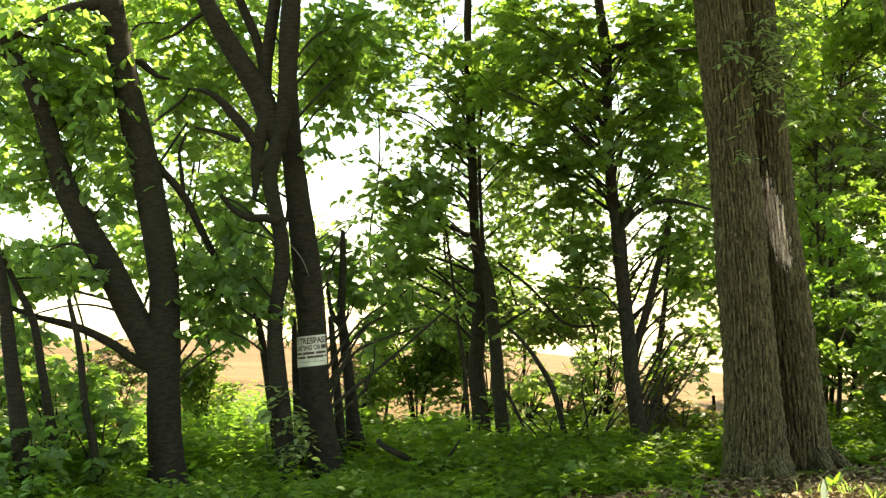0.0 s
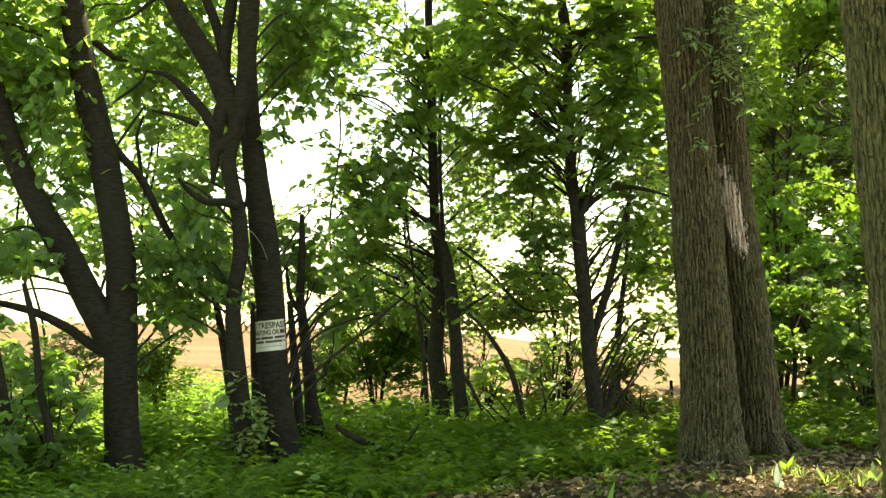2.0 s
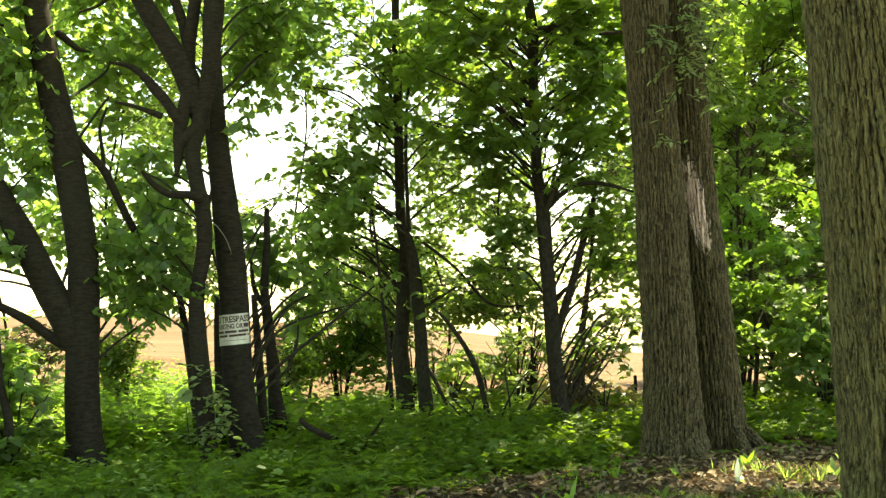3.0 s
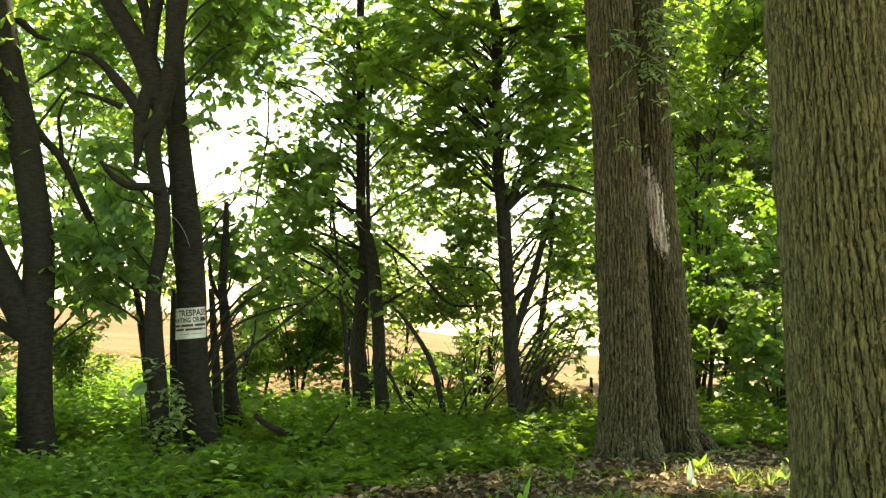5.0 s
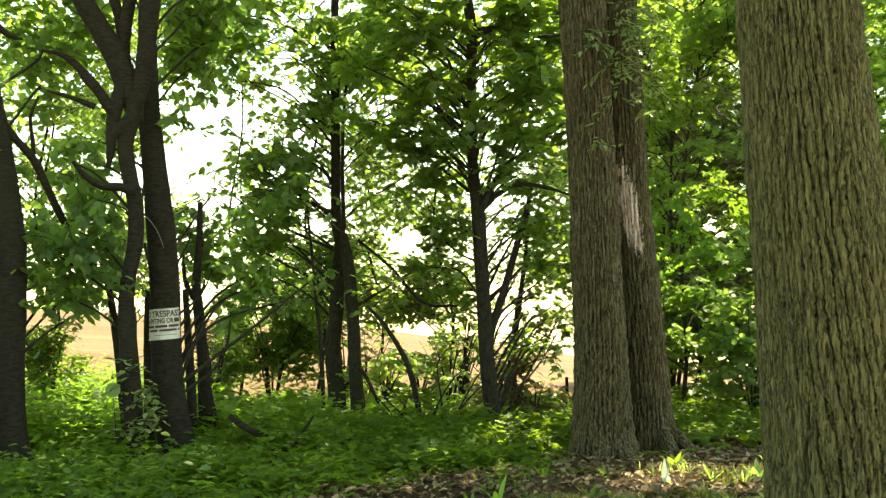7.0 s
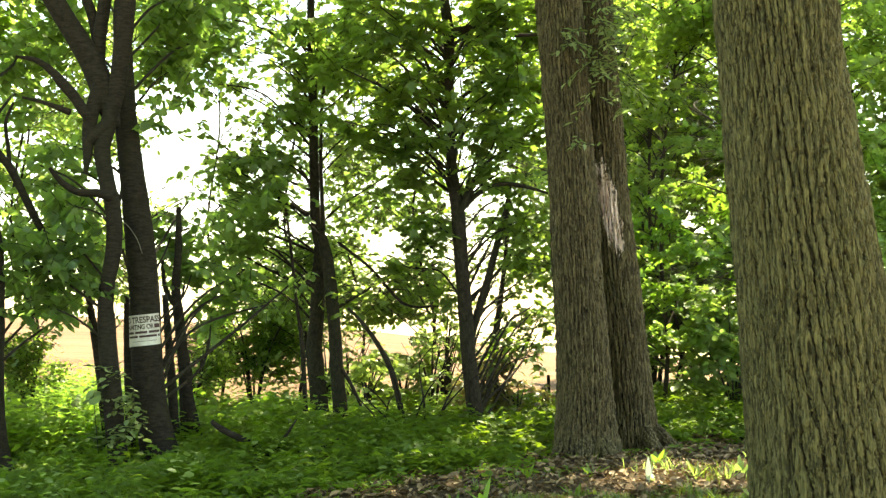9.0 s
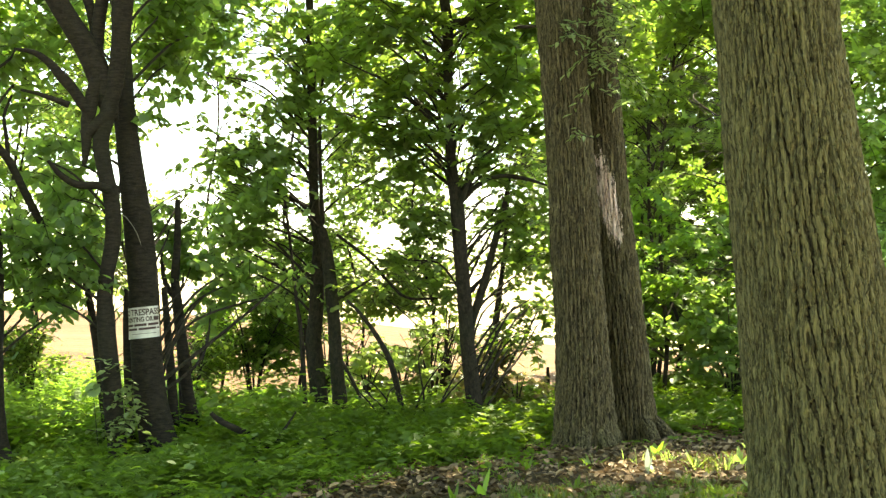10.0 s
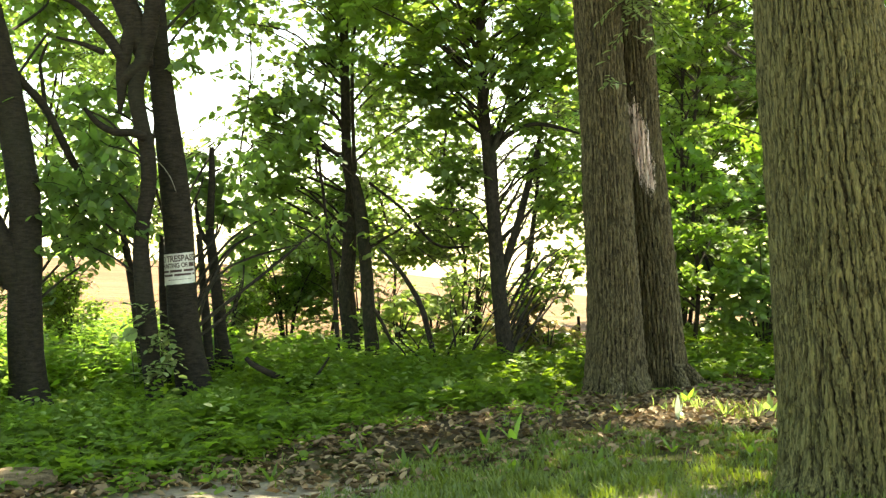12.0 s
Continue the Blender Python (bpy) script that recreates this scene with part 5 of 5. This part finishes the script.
herbs("undergrowth", "low green broad-leaved plants covering the woodland floor", 2200, 0.0, 4.5, LEAF_CARPET, 0.075, 0.20, OVAL, 8, 1)
herbs("undergrowth", "lobed green plants deeper in the wood", 4200, 3.8, 11.0, LEAF_HERB, 0.13, 0.46, MAPLE, 7, 2)
herbs("undergrowth", "lush green weeds near the field", 9500, 4.3, 12.5, LEAF_MEADOW, 0.085, 0.62, NARROW, 13, 3, (-6.5, 3.5))
herbs("undergrowth", "small creeping plants at the edge of the leaf litter", 1700, -0.25, 1.2, LEAF_CARPET, 0.06, 0.10, OVAL, 6, 4, (-6.0, 2.6))
herbs("undergrowth", "scattered lighter seedlings among the plants", 260, 0.6, 6.0, LEAF_BRIGHT, 0.08, 0.36, OVAL, 8, 5, (-6.0, 2.6))
herbs("undergrowth", "lobed low plants covering the front of the wood", 3600, 0.0, 5.0, LEAF_CARPET, 0.115, 0.26, PALM, 6, 7)
herbs("undergrowth", "narrow-leaved plants mixed into the ground cover", 3200, 0.1, 7.0, LEAF_CARPET, 0.10, 0.28, NARROW, 10, 6)
herbs("undergrowth", "small green seedlings among the dead leaves", 140, -1.0, 0.1, LEAF_CARPET, 0.08, 0.14, OVAL, 5, 9, (-2.0, 5.0))


def blades(name, label, x, y, length, mat, seed):
    rk = np.random.default_rng(seed)
    n = len(x)
    p = np.stack([x, y, ground_z(x, y) - 0.005], 1)
    az = rk.random(n) * 6.28
    lean = np.stack([np.cos(az), np.sin(az), np.zeros(n)], 1) * (0.25 + 0.9 * rk.random((n, 1)))
    h = (length * (0.5 + 0.9 * rk.random(n)))[:, None]
    w = np.stack([-np.sin(az), np.cos(az), np.zeros(n)], 1) * 0.0048
    up = np.array([0, 0, 1.0])
    m = p + up * h * 0.55 + lean * h * 0.25
    t = p + up * h * 0.85 + lean * h * 0.75
    v = np.stack([p - w, p + w, m + w * 0.8, m - w * 0.8, t + w * 0.15, t - w * 0.15], 1).reshape(-1, 3)
    f = (np.arange(n) * 6)[:, None, None] + np.array([(0, 1, 2, 3), (3, 2, 4, 5)])[None]
    tagged(part(name, mesh_np(name, v, f.reshape(-1, 4)), mat, None), label, "grass", kind="stuff")


gxs, gys = rng.uniform(-0.2, 6.0, 52000), rng.uniform(5.4, 8.9, 52000)
lim = 8.25 + 0.5 * (vnoise(np.stack([gxs * 2.0, gys * 2.0, gxs * 0], 1)) - 0.5) - 1.4 * np.clip(1.0 - gxs, 0, 2)
thick = vnoise(np.stack([gxs * 3.0, gys * 3.0, gxs * 0 + 4], 1))
ok = (gys < lim) & (thick + 0.35 * rng.random(len(gxs)) > 0.42)
blades("grass", "short mown green grass beside the leaf litter", gxs[ok], gys[ok], 0.026 + 0.085 * vnoise(np.stack([gxs * 7, gys * 7, gxs * 0], 1))[ok] ** 1.5, GRASS, 6)
gxs, gys = rng.uniform(3.1, 6.0, 1500), rng.uniform(8.2, 9.6, 1500)
ok = vnoise(np.stack([gxs * 2.2, gys * 2.2, gxs * 0 + 8], 1)) > 0.55
blades("grass", "tufts of taller grass in a patch of sun", gxs[ok], gys[ok], 0.12, GRASS, 7)
gxs, gys = rng.uniform(-1.2, 3.0, 1400), rng.uniform(6.9, 10.5, 1400)
ok = vnoise(np.stack([gxs * 2.6, gys * 2.6, gxs * 0 + 2], 1)) > 0.6
blades("grass", "thin tufts of grass growing through dead leaves", gxs[ok], gys[ok], 0.11, GRASS, 8)

# the bright blade colour boosts the sun patch beyond what the sun gives
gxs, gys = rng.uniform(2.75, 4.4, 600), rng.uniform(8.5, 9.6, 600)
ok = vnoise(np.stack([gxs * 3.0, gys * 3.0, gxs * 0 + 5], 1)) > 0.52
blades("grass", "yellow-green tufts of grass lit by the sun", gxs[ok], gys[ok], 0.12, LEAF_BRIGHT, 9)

# dead leaves
n = 22000
lx, ly = rng.uniform(-2.2, 7.5, n), rng.uniform(6.4, 13.0, n)
front = np.interp(lx, [-2.2, 0.4, 1.0, 3.0, 7.5], [6.9, 7.0, 7.7, 7.9, 7.9]) - 1.0 * rng.random(n) ** 5
ok = (ly > front) & (ly < wood_edge(lx) + 0.9)
lx, ly = lx[ok], ly[ok]
n = len(lx)
lp = np.stack([lx, ly, ground_z(lx, ly) + 0.006 + 0.025 * rng.random(n)], 1)
az = rng.random(n) * 6.28
lw = np.stack([np.cos(az), np.sin(az), rng.normal(0, 0.22, n)], 1)
lu = np.array([0, 0, 1.0]) + rng.normal(0, 0.35, (n, 3))
litter = part("leaf_litter", leaves_mesh("leaf_litter", CURLED, lp, lw, lu, 0.038 + 0.062 * rng.random(n) ** 1.6), DEAD_LEAF, None)
tagged(litter, "dry curled brown leaves lying on the ground", "dead leaves", kind="stuff")

# ---- single things ----
for k, (name, label, pts, mt) in enumerate((
        ("fallen_branch", "dark fallen branch sticking out of the undergrowth", [(-0.66, 10.90, 0.44, 0.020), (-0.60, 10.90, 0.38, 0.030), (-0.47, 10.92, 0.30, 0.033), (-0.32, 10.95, 0.22, 0.034), (-0.12, 10.98, 0.11, 0.033), (0.11, 11.00, -0.02, 0.030)], BARK_DARK),
        ("fallen_log", "weathered grey-brown log lying in green plants", [(-2.9, 7.14, 0.03, 0.085), (-2.3, 7.24, 0.05, 0.09), (-1.9, 7.29, 0.05, 0.088), (-1.66, 7.33, 0.04, 0.08), (-1.58, 7.35, 0.04, 0.055)], WEATHERED))):
    ob = thing(name, pts[0][:3], label, "branch" if k == 0 else "log")
    if k == 0:
        part("twig", tube([(-0.11, 10.95, 0.12, 0.020), (-0.01, 10.93, 0.26, 0.015), (0.10, 10.90, 0.42, 0.007)], 8, 0.03, 0.15, seed=155.0)[0], BARK_DARK, ob, smooth=True)
        part("twig", tube([(0.01, 10.97, 0.04, 0.026), (0.27, 10.92, 0.13, 0.022), (0.48, 10.88, 0.23, 0.012)], 8, 0.03, 0.15, seed=156.0)[0], BARK_DARK, ob, smooth=True)
    part("stem", tube(pts, 22, 0.03, 0.16, (0.03, 0.008, 0.3) if k else None, seed=150.0 + k)[0], mt, ob, smooth=True)

bm = bmesh.new()
bmesh.ops.create_cone(bm, cap_ends=True, segments=12, radius1=0.030, radius2=0.027, depth=0.85, matrix=Matrix.Translation((4.29, 19.3, -0.20)))
bmesh.ops.bevel(bm, geom=[e for e in bm.edges if all(v.co.z > 0 for v in e.verts)], offset=0.008, segments=2, affect="EDGES")
post = part("fence_post", bm_mesh("fence_post", bm), BARK_DARK, None)
tagged(post, "dark wooden fence post at the field's edge", "post")

# creepers on the trunks
for k, (place, label, bl, mt, size) in enumerate((
        ((2.70, 10.5, 0), "hanging creeper with light green leaves on the old tree",
         [(3.00, 10.42, 3.86, 0.15, 0.11, 1.0), (2.79, 10.37, 3.56, 0.11, 0.07, 0.8), (3.16, 10.56, 3.17, 0.13, 0.09, 0.7), (2.66, 10.43, 3.80, 0.15, 0.11, 1.0), (3.06, 10.51, 4.03, 0.20, 0.13, 1.2), (2.95, 10.46, 3.61, 0.13, 0.11, 1.0), (3.24, 10.74, 3.43, 0.15, 0.15, 1.0), (2.70, 10.42, 3.26, 0.09, 0.07, 0.6), (3.09, 10.51, 3.77, 0.17, 0.11, 1.0), (3.28, 10.70, 4.28, 0.19, 0.19, 1.0), (2.68, 10.42, 2.86, 0.07, 0.04, 0.5)], LEAF_CREEPER, 0.09),
        ((-1.5, 10.95, 0), "creeper with pale leaves climbing a dark trunk",
         [(-1.43, 10.98, 0.67, 0.10, 0.09, 0.9), (-1.36, 10.96, 0.48, 0.08, 0.08, 0.8), (-1.5, 10.97, 0.36, 0.09, 0.1, 0.8), (-1.58, 10.98, 0.9, 0.06, 0.12, 0.6)], LEAF_CREEPER, 0.075))):
    ob = thing("creeper", place, label, "creeper")
    crown(ob, 400 + k, bl, size, mt, NARROW if k == 0 else OVAL, droop=0.15, cover=1.05 if k == 0 else 1.2, per=9, reach=0.34, flat=0.2, name="foliage")

ob = thing("broad_leaf", (-1.7, 11.0, 0), "single broad yellow-green leaf on a thin stalk", "leaf")
part("stalk", tube([(-1.66, 11.05, 0.0, 0.004), (-1.68, 11.02, 0.35, 0.0035), (-1.70, 11.0, 0.66, 0.003)], 6, 0.05, 0.1)[0], TWIG, ob)
bm = bmesh.new()
bmesh.ops.create_circle(bm, cap_ends=True, segments=14, radius=0.068, matrix=Matrix.Translation((-1.70, 10.99, 0.68)) @ pose(0, 0, 0, 78, 6, 10).to_3x3().to_4x4())
part("blade", bm_mesh("blade", bm), LEAF_BRIGHT, ob)

# the notice
NOTICE = thing("notice", (-1.29, 11.35, 1.258), "white notice with dark lettering wrapped round a trunk", "sign")
mat, nt, sh = material("painted_tin", 0.5, 0.4)
stain = noise_tex(nt, 9, 5)
tone = ramp(nt, [(0.35, (0.48, 0.43, 0.36)), (0.65, (0.72, 0.67, 0.58))])
nt.links.new(stain.outputs["Fac"], tone.inputs["Fac"])
nt.links.new(tone.outputs["Color"], sh.inputs["Base Color"])
INK, nt, sh = material("dark_ink", 0.6, 0.3)
sh.inputs["Base Color"].default_value = (0.07, 0.035, 0.03, 1)
BEND, TILT_NOTICE = 0.146, radians(4)


def wrap(u, w, lift):
    """A point u along and w up the notice, bent round the trunk."""
    u, w = u * math.cos(TILT_NOTICE) - w * math.sin(TILT_NOTICE), u * math.sin(TILT_NOTICE) + w * math.cos(TILT_NOTICE)
    a = u / BEND
    return (-1.293 + (BEND + lift) * math.sin(a), 11.5 - (BEND + lift) * math.cos(a), 1.258 + w)


def bent_sheet(u0, u1, w0, w1, lift, thick, n=24):
    bm = bmesh.new()
    rows = []
    for i in range(n + 1):
        u = u0 + (u1 - u0) * i / n
        rows.append([bm.verts.new(wrap(u, w, e)) for w, e in ((w0, lift), (w1, lift), (w1, lift + thick), (w0, lift + thick))])
    for a, c in zip(rows, rows[1:]):
        for i in range(4):
            bm.faces.new((a[i], a[(i + 1) % 4], c[(i + 1) % 4], c[i]))
    bm.faces.new(rows[0])
    bm.faces.new(rows[-1][::-1])
    bmesh.ops.recalc_face_normals(bm, faces=bm.faces)
    return bm_mesh("sheet", bm)


PLATE = part("plate", bent_sheet(-0.25, 0.17, -0.140, 0.150, 0.002, 0.002), mat, NOTICE, smooth=False)


def lettering(text, size, w, width, shift):
    cu = bpy.data.curves.new("lettering", "FONT")
    cu.body, cu.size, cu.align_x, cu.offset = text, size, "CENTER", 0.0022
    tmp = new("tmp_text", cu)
    me = bpy.data.meshes.new_from_object(tmp.evaluated_get(bpy.context.evaluated_depsgraph_get()))
    bpy.data.objects.remove(tmp)
    span = max(v.co.x for v in me.vertices) - min(v.co.x for v in me.vertices)
    for v in me.vertices:
        v.co = wrap(shift + v.co.x * width / span, w + v.co.y, 0.0065)
    part("lettering", me, INK, PLATE, "dark printed words")


lettering("NO TRESPASS", 0.080, 0.075, 0.40, -0.035)
lettering("HUNTING OR", 0.062, 0.016, 0.28, -0.05)
for u0, u1, w0, w1 in ((0.10, 0.16, 0.018, 0.056), (-0.20, -0.10, -0.026, -0.004), (-0.085, 0.03, -0.026, -0.004), (0.045, 0.155, -0.026, -0.004), (-0.18, -0.06, -0.063, -0.043), (-0.045, 0.12, -0.063, -0.043), (0.135, 0.16, -0.063, -0.043), (-0.12, 0.12, -0.100, -0.096)):
    part("text_bar", bent_sheet(u0, u1, w0, w1, 0.0045, 0.001, 12), INK, PLATE)


# single broad-leaved plants
def weed(x, y, blades_, label, mt):
    z0 = float(ground_z(x, y))
    ob = thing("weed", (x, y, z0), label, "plant", "single weeds")
    for az, lean, length, width in blades_:
        bm = bmesh.new()
        prev = None
        for i in range(7):
            t = i / 6
            wd = width * math.sin(math.pi * min(0.97, 0.12 + 0.88 * t)) ** 0.8
            out = lean * t + 0.35 * lean * t * t
            q = Vector((math.cos(az) * out, math.sin(az) * out, math.sqrt(max(0.05, 1 - lean * lean)) * t)) * length
            s = Vector((-math.sin(az), math.cos(az), 0)) * wd
            row = [bm.verts.new(Vector((x, y, z0 - 0.01)) + q + s * k + Vector((0, 0, 0.25 * wd * abs(k)))) for k in (-1, 0, 1)]
            if prev:
                for a in (0, 1):
                    bm.faces.new((prev[a], prev[a + 1], row[a + 1], row[a]))
            prev = row
        part("leaf_blade", bm_mesh("leaf_blade", bm), mt, ob, smooth=True)


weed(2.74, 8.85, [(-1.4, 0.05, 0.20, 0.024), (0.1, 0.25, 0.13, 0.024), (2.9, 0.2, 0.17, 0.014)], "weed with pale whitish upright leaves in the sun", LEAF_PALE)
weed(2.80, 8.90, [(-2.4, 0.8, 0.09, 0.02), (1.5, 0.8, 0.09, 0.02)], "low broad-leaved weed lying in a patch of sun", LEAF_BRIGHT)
weed(3.10, 9.75, [(0.3, 0.6, 0.14, 0.032), (1.5, 0.5, 0.13, 0.032), (2.7, 0.65, 0.14, 0.032), (4.0, 0.6, 0.14, 0.032), (5.2, 0.4, 0.16, 0.03)], "small green plant at the foot of the old tree", LEAF_HERB)
weed(1.38, 8.35, [(0.5, 0.25, 0.22, 0.028), (2.8, 0.6, 0.16, 0.03), (4.4, 0.65, 0.17, 0.03)], "upright green weed among dead leaves", LEAF_HERB)
# bright leaf colour strengthens the sun patch on these weeds too
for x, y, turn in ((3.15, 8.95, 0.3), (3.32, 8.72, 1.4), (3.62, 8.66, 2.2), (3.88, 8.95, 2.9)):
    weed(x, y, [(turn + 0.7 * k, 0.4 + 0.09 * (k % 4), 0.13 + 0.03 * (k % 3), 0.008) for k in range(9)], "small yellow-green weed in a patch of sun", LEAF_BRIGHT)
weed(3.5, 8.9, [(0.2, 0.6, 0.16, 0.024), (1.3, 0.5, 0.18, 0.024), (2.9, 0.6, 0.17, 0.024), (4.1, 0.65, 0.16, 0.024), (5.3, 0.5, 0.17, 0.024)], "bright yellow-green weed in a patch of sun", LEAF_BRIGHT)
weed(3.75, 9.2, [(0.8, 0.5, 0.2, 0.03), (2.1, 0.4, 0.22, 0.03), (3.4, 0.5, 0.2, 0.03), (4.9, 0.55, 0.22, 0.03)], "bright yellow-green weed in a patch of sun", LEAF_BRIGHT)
weed(-0.95, 10.2, [(0.1, 0.6, 0.22, 0.035), (1.1, 0.5, 0.25, 0.03), (2.2, 0.6, 0.22, 0.035), (3.3, 0.55, 0.24, 0.03), (4.4, 0.6, 0.22, 0.035), (5.5, 0.2, 0.34, 0.03)], "sunlit yellow-green plant before the notice tree", LEAF_BRIGHT)
rk = np.random.default_rng(511)
for x, y in ((1.15, 8.15), (1.6, 7.9), (2.05, 8.35), (1.9, 9.3), (0.75, 8.0), (2.4, 9.25), (2.95, 7.85), (3.15, 7.75), (2.3, 7.55), (1.2, 7.35), (0.55, 7.6), (3.6, 7.8), (0.3, 8.1), (-0.3, 7.35), (1.75, 7.3), (2.75, 7.35)):
    turn, many = 6.28 * rk.random(), int(rk.integers(5, 9))
    weed(x, y, [(turn + 6.28 * k / many + 0.3 * rk.normal(), 0.35 + 0.5 * rk.random(), 0.08 + 0.09 * rk.random(), 0.009 + 0.010 * rk.random()) for k in range(many)], "small rosette of green weed leaves in short grass", LEAF_CARPET)
